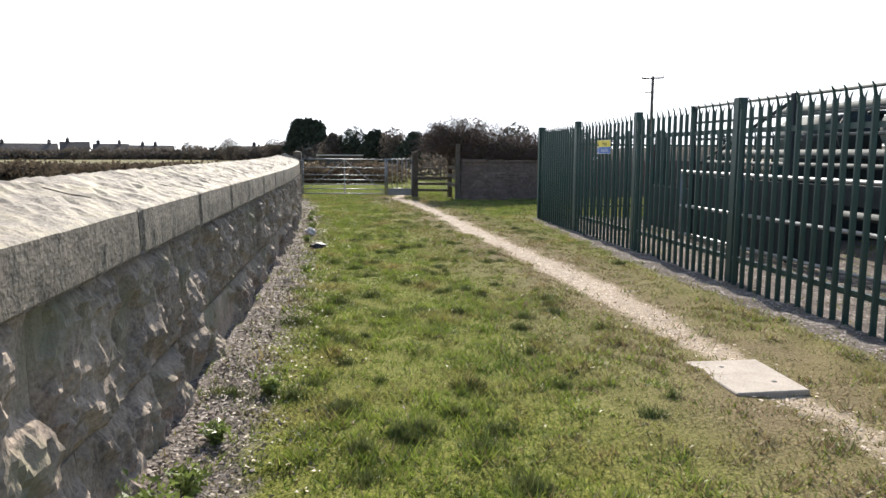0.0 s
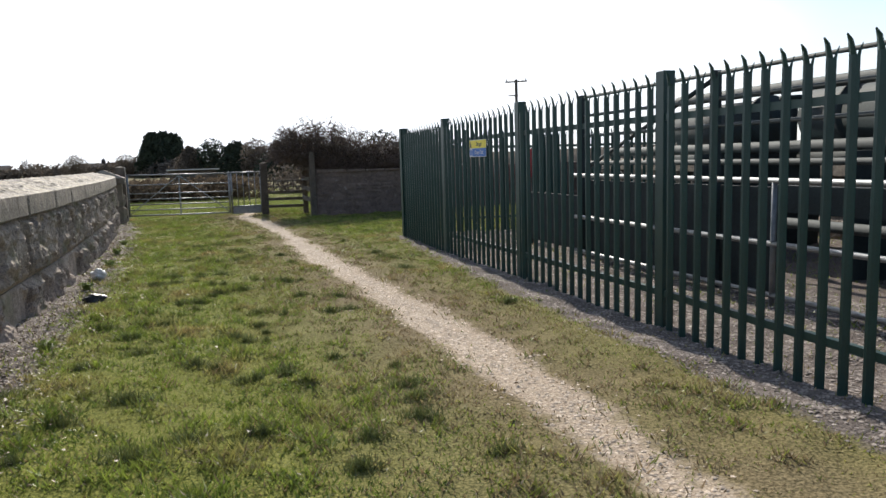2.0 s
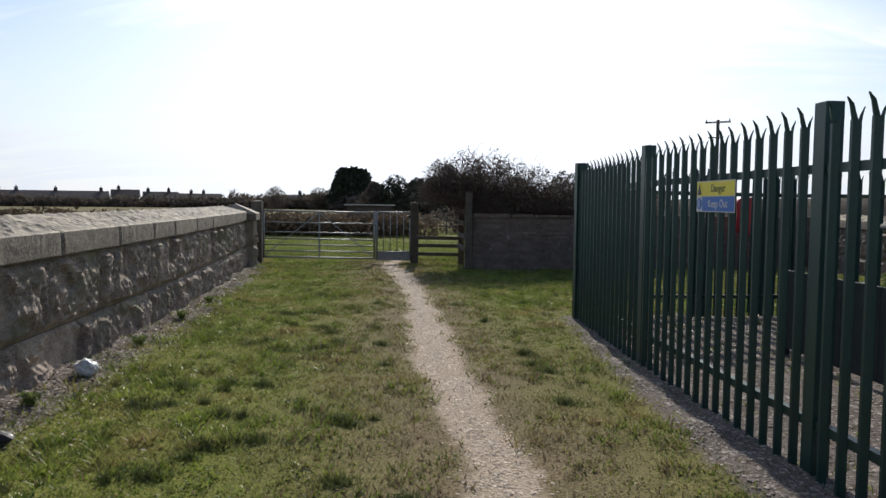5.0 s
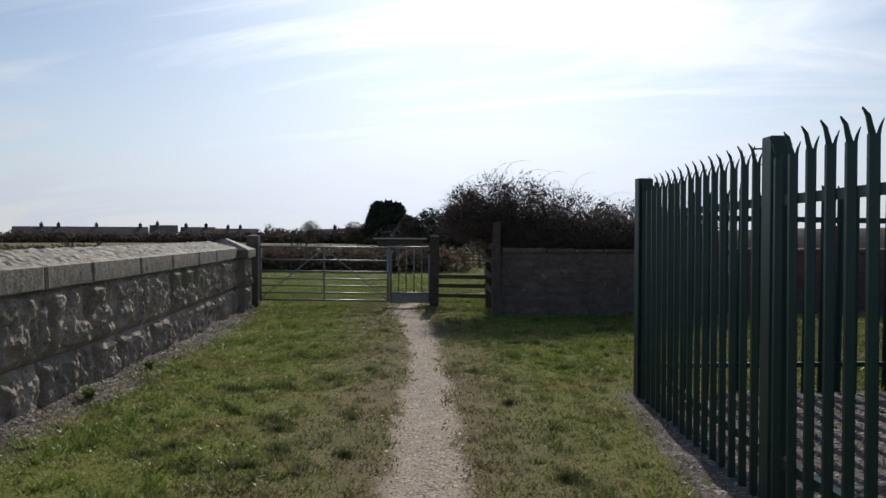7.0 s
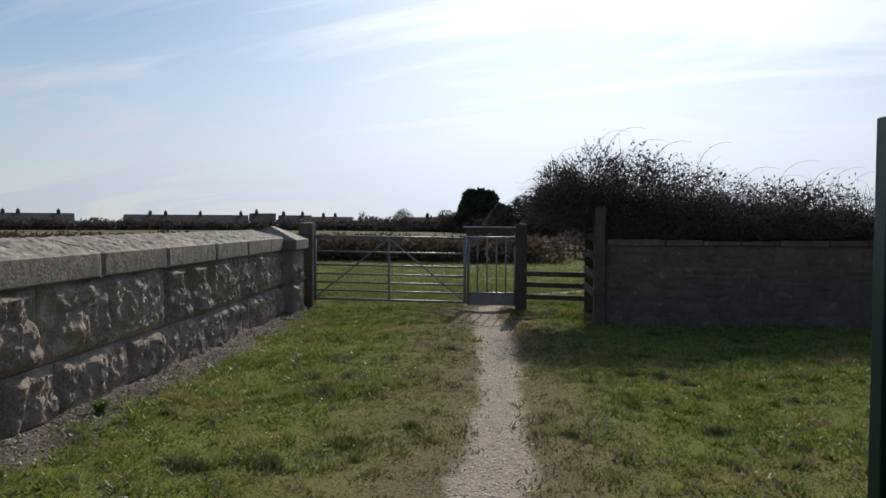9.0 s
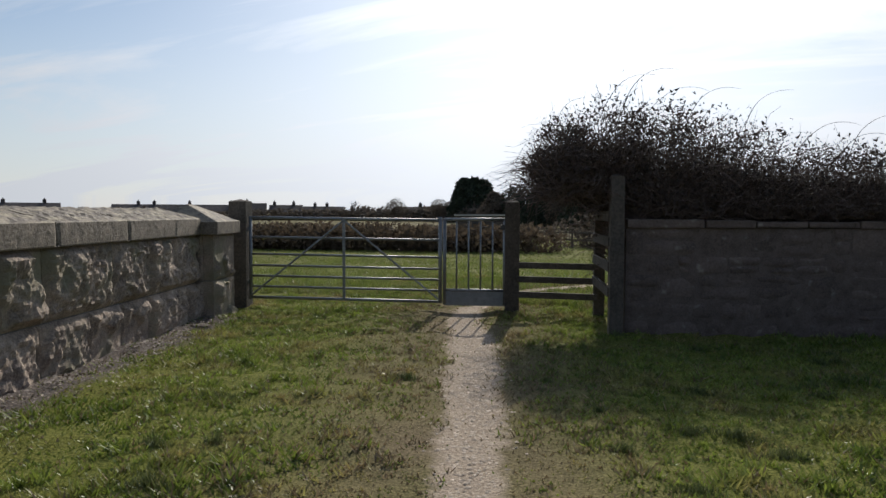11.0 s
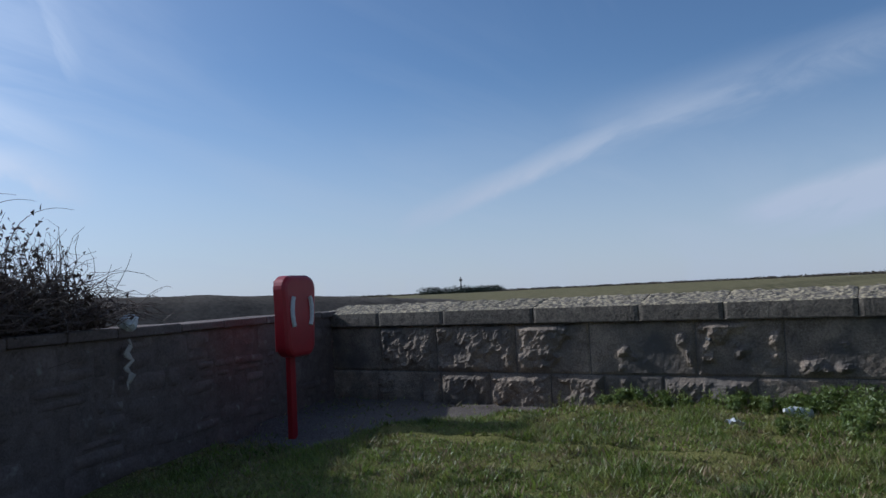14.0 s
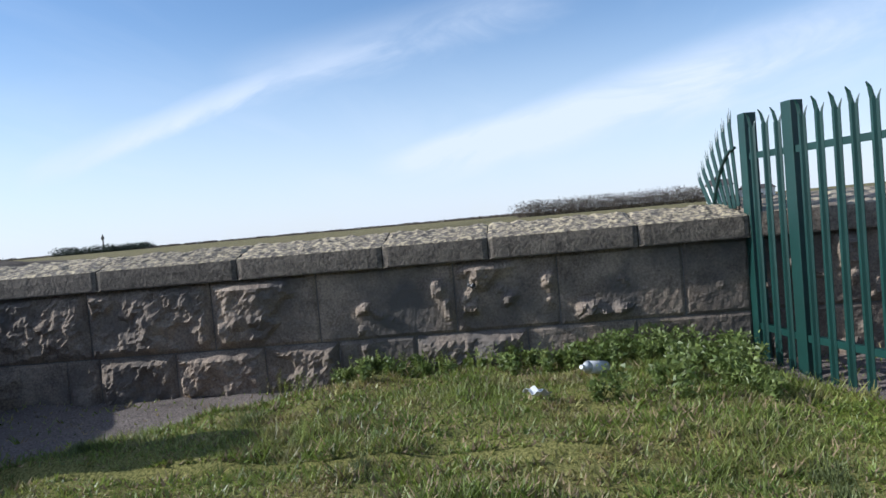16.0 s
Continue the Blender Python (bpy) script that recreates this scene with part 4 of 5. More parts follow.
# ---- small things on the path side ----
def slab_cover():
    s = thing("concrete_cover", Matrix(), "pale square concrete inspection cover set in turf", "manhole cover")
    cs = [(2.43, 6.1), (2.92, 6.22), (3.04, 5.58), (2.59, 5.46)]
    bm = bmesh.new()
    lo = [bm.verts.new((x, y, -0.08)) for x, y in cs]
    hi = [bm.verts.new((x, y, -0.012)) for x, y in cs]
    bm.faces.new(hi), bm.faces.new(lo[::-1])
    for i in range(4):
        bm.faces.new((lo[i], lo[(i + 1) % 4], hi[(i + 1) % 4], hi[i]))
    bmesh.ops.recalc_face_normals(bm, faces=bm.faces)
    bmesh.ops.bevel(bm, geom=list(bm.edges), offset=0.006, segments=1, affect="EDGES")
    part("slab", bm, CONCRETE, s)
    for x, y in ((2.64, 6.0), (2.88, 5.72)):
        part("lifting_hole", tubed((x, y, -0.03), (x, y, -0.0105), 0.016, sides=12), BLACK, s)


slab_cover()


def lump(name, p, size, mat, label, category, seed, squash=0.7):
    bm = bmesh.new()
    bmesh.ops.create_icosphere(bm, subdivisions=3, radius=1.0)
    off = Vector((seed * 3.3, seed, 0))
    for v in bm.verts:
        d = 1 + 0.35 * noise.fractal(v.co * 1.4 + off, 1, 2, 3)
        v.co = Vector((v.co.x * d * size[0], v.co.y * d * size[1], (v.co.z * d * squash + 0.45) * size[2]))
    me = bpy.data.meshes.new(name)
    bm.to_mesh(me)
    bm.free()
    me.materials.append(mat)
    ob = new(name, me)
    ob.location = (p[0], p[1], float(height(*p)))
    return tagged(ob, label, category)


lump("plastic_bag", (-2.20, 13.05), (0.085, 0.08, 0.105), WHITE, "crumpled white plastic bag at the wall foot", "litter", 1)
lump("bin_bag_scrap", (-1.62, 11.45), (0.12, 0.09, 0.08), BLACK, "crumpled black plastic scrap on gravel", "litter", 2)
lump("plastic_bag", (3.58, 25.50), (0.09, 0.07, 0.10), WHITE, "white plastic caught in brambles on the wall", "litter", 5).location.z = 1.14


def litter():
    b = thing("plastic_bottle", pose(7.10, 20.70, float(height(7.1, 20.7)) + 0.07, 0, 78, 140), "crushed white plastic bottle lying in grass", "litter")
    bm = tubed((0, 0, 0), (0, 0, 0.2), 0.05, 0.046, 14)
    rod(bm, (0, 0, 0.2), (0, 0, 0.25), 0.046, 0.016, 14)
    part("body", bm, WHITE, b, smooth=True)
    part("cap", tubed((0, 0, 0.25), (0, 0, 0.275), 0.017, sides=10), WHITE, b)
    bm = bmesh.new()
    bmesh.ops.create_grid(bm, x_segments=6, y_segments=4, size=0.5)
    for v in bm.verts:
        v.co = Vector((v.co.x * 0.2, v.co.y * 0.11, 0.03 + 0.02 * math.sin(v.co.x * 7) + 0.015 * math.cos(v.co.y * 9)))
    bmesh.ops.solidify(bm, geom=list(bm.faces), thickness=0.002)
    ob = part("paper_scrap", bm, WHITE, None)
    ob.matrix_world = pose(6.40, 21.18, float(height(6.4, 21.18)) + 0.04, 10, 8, 30)
    tagged(ob, "torn white paper scrap lying in grass", "litter")
    rag = bmesh.new()
    for k in range(7):
        rod(rag, (0.05 * math.sin(k * 2.7), 0, -0.07 * k), (0.06 * math.sin(k * 2.7 + 2.4), 0.0, -0.07 * k - 0.09), 0.016 + 0.014 * (k % 3), 0.008 + 0.02 * (k % 2), 6)
    ob = part("plastic_strip", rag, CONCRETE, None, smooth=True)
    ob.matrix_world = pose(3.56, 25.47, 1.04, 0, 0, 17)
    ob.scale = (1, 0.35, 0.85)
    tagged(ob, "torn pale plastic strip hanging down the wall", "litter")


litter()


def lifebuoy_housing():
    p = (5.42, 25.45)
    h = thing("lifebuoy_housing", pose(p[0], p[1], -0.08, 0, 0, 8), "red lifebuoy housing on a red post by the wall", "lifebuoy housing")
    part("post", boxed((-0.045, -0.03, -0.3), (0.045, 0.03, 0.95), 0.006), RED, h)
    bm = bmesh.new()
    ring = []
    for inset, y in ((0.0, -0.02), (0.0, -0.13), (0.02, -0.16), (0.05, -0.17)):
        loop = []
        for cx, cz, start, r in ((0.135, 1.51, 0, 0.14), (-0.135, 1.51, 90, 0.14), (-0.11, 0.92, 180, 0.13), (0.11, 0.92, 270, 0.13)):
            for k in range(7):
                an = radians(start + 15 * k)
                loop.append(bm.verts.new((cx + (r - inset) * math.cos(an), y, cz + (r - inset) * math.sin(an))))
        ring.append(loop)
    for p0, p1 in zip(ring, ring[1:]):
        for k in range(len(p0)):
            bm.faces.new((p0[k], p0[(k + 1) % len(p0)], p1[(k + 1) % len(p0)], p1[k]))
    bm.faces.new(ring[-1]), bm.faces.new(ring[0][::-1])
    bmesh.ops.recalc_face_normals(bm, faces=bm.faces)
    part("cover", bm, RED, h, "glossy red moulded cover")
    part("back_plate", boxed((-0.24, -0.018, 0.86), (0.24, 0.0, 1.60), 0.004), RED, h)
    for s in (-1, 1):
        bm = bmesh.new()
        pts = [(s * (0.115 + 0.05 * math.cos(a)), -0.176, 1.27 + 0.17 * math.sin(a)) for a in np.linspace(-1.1, 1.1, 9)]
        for a, b in zip(pts, pts[1:]):
            rod(bm, a, b, 0.026, sides=8)
        part("marking", bm, WHITE, h, "curved white marking")
    part("bracket", boxed((-0.12, -0.03, 0.9), (0.12, 0.034, 0.96), 0.005), RED, h)


lifebuoy_housing()
lump("drain_hole", (7.725, 21.68), (0.04, 0.045, 0.05), BLACK, "round dark drain hole in the sea wall", "drain hole", 8, 1.0).location.z = 0.685


# ---- plants ----
def fan_blades(pos, tall, wide, lean, rng):
    """Triangular blades at the points given, as vertices and faces."""
    n = len(pos)
    ang = rng.uniform(0, 2 * np.pi, n)
    tip_ang = rng.uniform(0, 2 * np.pi, n)
    side = np.stack([np.cos(ang), np.sin(ang), np.zeros(n)], -1) * (wide / 2)[:, None]
    tip = np.stack([np.cos(tip_ang) * lean * tall, np.sin(tip_ang) * lean * tall, tall * np.sqrt(np.maximum(0.1, 1 - lean ** 2))], -1)
    v = np.stack([pos - side, pos + side, pos + tip], 1).reshape(-1, 3)
    return v


def tri_object(name, v, mat, label, category, kind="stuff", parent=None):
    me = bpy.data.meshes.new(name)
    n = len(v)
    me.vertices.add(n), me.loops.add(n), me.polygons.add(n // 3)
    me.vertices.foreach_set("co", np.ascontiguousarray(v, dtype=np.float32).ravel())
    me.loops.foreach_set("vertex_index", np.arange(n, dtype=np.int32))
    me.polygons.foreach_set("loop_start", np.arange(0, n, 3, dtype=np.int32))
    me.materials.append(mat)
    me.update(calc_edges=True)
    me.validate()
    ob = new(name, me)
    if parent is not None:
        ob.parent = parent
        return tagged(ob, label)
    return tagged(ob, label, category, kind=kind)


def grow_grass():
    rng = np.random.default_rng(4)
    cx = rng.uniform(-6.3, 8.2, 260000)
    cy = 1.0 + 32 * rng.random(260000) ** 1.6
    x = np.repeat(cx, 6) + rng.normal(0, 0.022, 1560000)
    y = np.repeat(cy, 6) + rng.normal(0, 0.022, 1560000)
    p, g, w, f = covers(x, y)
    dl, sl = seg_dist(x, y, LEFT_WALL)
    ds, ss = seg_dist(x, y, SEA_WALL)
    dc, sc = seg_dist(x, y, CROSS_WALL)
    inner = ((sl < 0) | (y > 23.5)) & (ss < 0) & (dc > 0.06) & ~((x > -1) & (sc > 0) & (y > 24))
    patch = 0.5 + 0.5 * np.sin(x * 2.1 + 1.5 * np.sin(y * 1.3)) * np.sin(y * 1.7 + 1.2 * np.sin(x * 1.9))
    clump = 0.5 + 0.5 * np.sin(x * 9 + 2 * np.sin(y * 5)) * np.sin(y * 8 + 2 * np.sin(x * 6))
    ragged = 0.5 * (rng.random(len(x)) - 0.5)
    want = np.clip(1.1 - 1.35 * (p + ragged * (p > 0.02)) - 1.1 * (g + ragged * (g > 0.02)), 0, 1) * (1 - 0.35 * w)
    keep = inner & (rng.random(len(x)) < want) 
    x, y, w, patch, clump = x[keep], y[keep], w[keep], patch[keep], clump[keep]
    wild = np.clip((x - 2.2) / 2, 0, 1) * np.clip((y - 18.5) / 1.5, 0, 1)
    tall = rng.uniform(0.028, 0.062, len(x)) * (0.45 + 0.5 * patch + 1.4 * clump ** 3) * (1 - 0.45 * w) * (1 + 0.5 * wild * patch)
    wide = rng.uniform(0.005, 0.011, len(x)) * (1 + y / 20)
    pos = np.stack([x, y, height(x, y) - 0.006], -1)
    dry = rng.random(len(x)) < 0.10 + 0.75 * w
    v = fan_blades(pos, tall, wide, rng.uniform(0.45, 0.98, len(x)), rng).reshape(-1, 3, 3)
    tri_object("grass", v[~dry].reshape(-1, 3), GRASS, "short bright green mown grass", "grass")
    tri_object("dry_grass", v[dry].reshape(-1, 3), DRY, "short dry straw-coloured grass", "grass")


grow_grass()


def field_grass():
    """Longer tufts over the field behind the gate."""
    rng = np.random.default_rng(12)
    cy = 26.5 + 55 * rng.random(60000) ** 1.7
    cx = rng.uniform(-1.0, 0.12, 60000) * (cy - 4) + 2
    x = np.repeat(cx, 5) + rng.normal(0, 0.06, 300000)
    y = np.repeat(cy, 5) + rng.normal(0, 0.06, 300000)
    p, g, w, f = covers(x, y)
    dl, sl = seg_dist(x, y, LEFT_WALL)
    keep = (p < 0.3) & (dl > 0.9) & ((x < -1.2) | (y > 28.5))
    x, y = x[keep], y[keep]
    tall = rng.uniform(0.05, 0.13, len(x)) * (0.6 + 0.8 * (0.5 + 0.5 * np.sin(x * 1.3 + np.sin(y)) * np.sin(y * 1.1)))
    wide = rng.uniform(0.012, 0.024, len(x)) * y / 28
    pos = np.stack([x, y, height(x, y) - 0.01], -1)
    v = fan_blades(pos, tall, wide, rng.uniform(0.3, 0.9, len(x)), rng).reshape(-1, 3)
    tri_object("field_grass", v, TALLGRASS, "rough green pasture grass behind the gate", "grass")


field_grass()


def flecks():
    """Pale dead leaves and scraps lying in the turf."""
    rng = np.random.default_rng(31)
    y = 2 + 23 * rng.random(260)
    x = np.interp(y, [0, 12, 23.3], [1.4, -1.5, -4.9]) + rng.random(260) * np.interp(y, [0, 17.3, 17.4, 24], [2.5, 3.6, 9.0, 9.0])
    c = np.stack([x, y, height(x, y) + 0.022], -1)
    s = rng.uniform(0.010, 0.030, 260)[:, None]
    e1, e2 = rng.normal(size=(260, 3)) * (1, 1, 0.3), rng.normal(size=(260, 3)) * (1, 1, 0.3)
    e1 /= np.linalg.norm(e1, axis=1)[:, None]
    e2 /= np.linalg.norm(e2, axis=1)[:, None]
    tri_object("dead_leaves", np.stack([c - e1 * s * 0.5, c + e1 * s * 0.5, c + e2 * s], 1).reshape(-1, 3), LITTERLEAF, "dead leaves scattered on the turf", "leaves")


flecks()


def leaf_litter():
    """Brown dead leaves gathered on the gravel at the foot of the long wall, with a few low weeds."""
    rng = np.random.default_rng(37)
    n = 16000
    y = 0.8 + 23 * rng.random(n) ** 1.5
    x = np.interp(y, [q[1] for q in LEFT_WALL], [q[0] for q in LEFT_WALL]) + 0.12 + np.abs(rng.normal(0, 0.34, n))
    c = np.stack([x, y, height(x, y) + rng.uniform(0.006, 0.028, n)], -1)
    s = rng.uniform(0.008, 0.026, n)[:, None]
    e1, e2 = rng.normal(size=(n, 3)) * (1, 1, 0.45), rng.normal(size=(n, 3)) * (1, 1, 0.45)
    e1 /= np.linalg.norm(e1, axis=1)[:, None]
    e2 /= np.linalg.norm(e2, axis=1)[:, None]
    tri_object("leaf_litter", np.stack([c - e1 * s * 0.5, c + e1 * s * 0.5, c + e2 * s], 1).reshape(-1, 3), LITTERLEAF, "brown dead leaves on gravel at the wall foot", "leaves")
    out = []
    for y0, off, h in ((3.15, 0.2, 0.2), (3.4, 0.26, 0.22), (3.65, 0.2, 0.2), (3.9, 0.3, 0.14), (4.4, 0.32, 0.1), (5.2, 0.5, 0.1), (9.4, 0.45, 0.1), (12.2, 0.3, 0.1), (14.3, 0.35, 0.12), (16.0, 0.3, 0.1), (17.4, 0.35, 0.1)):
        m = 240
        x0 = float(np.interp(y0, [q[1] for q in LEFT_WALL], [q[0] for q in LEFT_WALL])) + off
        t, a = rng.random(m), rng.uniform(0, 2 * np.pi, m)
        rad = h * 0.75 * (0.3 + 0.7 * t) * rng.random(m) ** 0.6
        c = np.stack([x0 + np.cos(a) * rad, y0 + np.sin(a) * rad, float(height(x0, y0)) + t * h * 0.85], -1)
        s = rng.uniform(0.014, 0.034, m)[:, None]
        e1, e2 = rng.normal(size=(m, 3)), rng.normal(size=(m, 3))
        e1 /= np.linalg.norm(e1, axis=1)[:, None]
        e2 /= np.linalg.norm(e2, axis=1)[:, None]
        out.append(np.stack([c - e1 * s * 0.45, c + e1 * s * 0.45, c + e2 * s * 1.4], 1).reshape(-1, 3))
    tri_object("weeds", np.concatenate(out), WEED, "low green weeds at the foot of the long wall", "weeds")


leaf_litter()


def tussocks():
    """Dark uneven clumps in the turf."""
    rng = np.random.default_rng(8)
    spots = [(-0.3, 5.1, .24), (0.35, 4.9, .2), (0.05, 6.3, .22), (-0.5, 6.9, .26), (0.2, 7.2, .25), (0.45, 7.35, .2), (-0.1, 8.1, .2), (-0.9, 8.3, .22), (-0.4, 9.2, .18),
             (0.2, 9.6, .16), (-1.0, 10.1, .2), (-0.5, 11.2, .18), (-1.2, 12.3, .2), (-0.7, 13.1, .17), (2.55, 10.6, .14), (1.6, 13.1, .18), (1.45, 14.0, .16), (-1.5, 14.6, .22),
             (-1.1, 15.6, .2), (-2.0, 16.6, .22), (-1.4, 17.4, .2), (-2.2, 18.6, .2), (0.9, 18.6, .18), (0.4, 20.4, .2), (-2.9, 20.1, .2), (-2.0, 21.2, .18), (1.6, 20.9, .2),
             (3.3, 21.4, .26), (4.6, 20.7, .24), (5.4, 22.1, .28), (4.2, 22.9, .24), (6.3, 23.1, .24), (5.8, 24.0, .3), (5.0, 19.9, .3), (2.7, 22.3, .2), (1.0, 22.1, .22), (1.2, 3.6, .2)]
    for k in range(190):
        y = 2 + 23 * rng.random() ** 1.2
        lo, hi = np.interp(y, [0, 12, 23.3], [1.2, -1.6, -5.0]), np.interp(y, [0, 17.3, 17.4, 24], [3.0, 1.2, 5.0, 5.0])
        x = rng.uniform(lo, hi)
        if seg_dist(np.array([x]), np.array([y]), PATHWAY)[0][0] > 0.5:
            spots.append((x, y, rng.uniform(0.05, 0.17)))
    out = []
    for x, y, r in spots:
        n = int(2600 * r)
        a, d = rng.uniform(0, 2 * np.pi, n), np.abs(rng.normal(0, r * 0.6, n))
        px, py = x + np.cos(a) * d * 1.4, y + np.sin(a) * d * 0.8
        pos = np.stack([px, py, height(px, py) - 0.01], -1)
        tall = rng.uniform(0.03, 0.095, n) * np.clip(1.25 - d / r, 0.25, 1)
        out.append(fan_blades(pos, tall, rng.uniform(0.005, 0.011, n), rng.uniform(0.2, 0.9, n), rng))
    tri_object("coarse_grass", np.concatenate(out), TUSSOCK, "dark coarse grass tussocks in the turf", "grass tussock")


tussocks()


def tall_grass_and_weeds():
    rng = np.random.default_rng(12)
    n = 95000
    x, y = rng.uniform(3.2, 7.8, n), rng.uniform(19.2, 25.2, n)
    ds, ss = seg_dist(x, y, SEA_WALL)
    dt, st = seg_dist(x, y, FENCE_TURN)
    p, g, w, f = covers(x, y)
    lush = 0.5 + 0.5 * np.sin(x * 3.1 + 1.3 * np.sin(y * 2.2)) * np.sin(y * 2.7 + np.sin(x * 2.7))
    keep = (ss < 0) & (st > 0) & (g < 0.5) & (rng.random(n) < 0.25 + 0.75 * lush)
    x, y, lush, ds = x[keep], y[keep], lush[keep], ds[keep]
    tall = rng.uniform(0.03, 0.10, len(x)) * (0.4 + 1.0 * lush)
    v = fan_blades(np.stack([x, y, height(x, y) - 0.01], -1), tall, rng.uniform(0.007, 0.013, len(x)), rng.uniform(0.35, 0.97, len(x)), rng)
    tri_object("tall_grass", v, TALLGRASS, "longer lush grass below the sea wall", "grass")
    out = []
    for k in range(120):
        y0 = rng.uniform(19.75, 22.8) if k > 66 else rng.uniform(19.65, 21.0)
        x0 = np.interp(y0, [20.0, 26.9], [7.84, 7.46]) - abs(rng.normal(0.15, 0.22)) - (1.1 * rng.random() ** 1.5 if k <= 66 else 0)
        h = rng.uniform(0.12, 0.27) * (1.1 if y0 < 20.7 else 0.55)
        if math.hypot(x0 - 6.95, y0 - 20.75) < 0.4:
            continue
        m = 170
        t = rng.random(m)
        a = rng.uniform(0, 2 * np.pi, m)
        rad = h * 0.55 * (0.3 + 0.7 * t) * rng.random(m)
        c = np.stack([x0 + np.cos(a) * rad, y0 + np.sin(a) * rad, float(height(x0, y0)) + t * h], -1)
        s = rng.uniform(0.015, 0.036, m)
        e1, e2 = rng.normal(size=(m, 3)), rng.normal(size=(m, 3))
        e1 /= np.linalg.norm(e1, axis=1)[:, None]
        e2 /= np.linalg.norm(e2, axis=1)[:, None]
        v = np.stack([c - e1 * s[:, None] * 0.5, c + e1 * s[:, None] * 0.5, c + e2 * s[:, None] * 1.5], 1).reshape(-1, 3)
        out.append(v)
    tri_object("weeds", np.concatenate(out), WEED, "leafy green weeds at the foot of the sea wall", "weeds")
    m = 130
    y = rng.uniform(20.2, 23.4, m)
    x = np.interp(y, [20.0, 26.9], [7.84, 7.46]) - 0.06 - np.abs(rng.normal(0, 0.12, m))
    top = rng.uniform(0.08, 0.24, m)
    out = [fan_blades(np.stack([x, y, height(x, y) - 0.01], -1), top, np.full(m, 0.008), rng.uniform(0.02, 0.2, m), rng)]
    for k in range(9):
        c = np.stack([x, y, height(x, y) + top * (0.2 + 0.08 * k)], -1)
        out.append(fan_blades(c, np.full(m, 0.035), np.full(m, 0.014), rng.uniform(0.75, 0.99, m), rng))
    tri_object("weed_stalks", np.concatenate(out), TALLGRASS, "upright yellow-green weed stalks along the sea wall", "weeds")


tall_grass_and_weeds()


def chippings():
    """Loose stones on the path and the gravel strips."""
    rng = np.random.default_rng(21)
    n = 600000
    x, y = rng.uniform(-6.0, 7.6, n), rng.uniform(0.8, 26.5, n)
    p, g, w, f = covers(x, y)
    dl, sl = seg_dist(x, y, LEFT_WALL)
    df, sf = seg_dist(x, y, FENCE)
    ds, ss = seg_dist(x, y, SEA_WALL)
    for name, share, mat, label in (("path_chippings", p, PEBBLE, "loose tan chippings on the worn path"), ("gravel", g, GREYSTONE, "loose grey gravel along fence and wall")):
        strew(name, x, y, share, (sl < 0) & (ss < 0) & ((sf > 0) | (df < 2.2)), mat, label, rng)


def strew(name, x, y, share, inside, mat, label, rng):
    n = len(x)
    ok = inside & (rng.random(n) < share ** 2.2) & (rng.random(n) < np.clip(1.3 - y / 26, 0.45, 1))
    x, y = x[ok][:60000], y[ok][:60000]
    m = len(x)
    r = rng.uniform(0.006, 0.017, m)
    octa = np.array([(1, 0, 0), (0, 1, 0), (-1, 0, 0), (0, -1, 0), (0, 0, 0.42), (0, 0, -0.2)], float)
    a = rng.uniform(0, 2 * np.pi, m)
    jit = octa[None] * rng.uniform(0.6, 1.35, (m, 6, 1)) * r[:, None, None]
    ca, sa = np.cos(a)[:, None], np.sin(a)[:, None]
    vx = jit[..., 0] * ca - jit[..., 1] * sa + x[:, None]
    vy = jit[..., 0] * sa + jit[..., 1] * ca + y[:, None]
    vz = jit[..., 2] + height(x, y)[:, None] + 0.002
    verts = np.stack([vx, vy, vz], -1).reshape(-1, 3)
    tri = np.array([(0, 1, 4), (1, 2, 4), (2, 3, 4), (3, 0, 4)])
    idx = (tri[None] + 6 * np.arange(m)[:, None, None]).reshape(-1)
    me = bpy.data.meshes.new(name)
    me.vertices.add(len(verts)), me.loops.add(len(idx)), me.polygons.add(len(idx) // 3)
    me.vertices.foreach_set("co", verts.astype(np.float32).ravel())
    me.loops.foreach_set("vertex_index", idx.astype(np.int32))
    me.polygons.foreach_set("loop_start", np.arange(0, len(idx), 3, dtype=np.int32))
    me.materials.append(mat)
    me.update(calc_edges=True)
    tagged(new(name, me), label, "gravel", kind="stuff")


chippings()


def stem_mesh(paths, radius):
    """Three-sided tapering tubes along lists of points."""
    verts, faces = [], []
    for pts in paths:
        base, n = len(verts), len(pts)
        for i, p in enumerate(pts):
            d = (pts[min(i + 1, n - 1)] - pts[max(i - 1, 0)]).normalized()
            s = d.orthogonal().normalized()
            c = d.cross(s)
            r = radius * (1 - 0.75 * i / (n - 1))
            for k in range(3):
                a = k * 2.0944
                verts.append(p + (s * math.cos(a) + c * math.sin(a)) * r)
        for i in range(n - 1):
            for k in range(3):
                a, b = base + i * 3 + k, base + i * 3 + (k + 1) % 3
                faces.append((a, b, b + 3, a + 3))
    return verts, faces


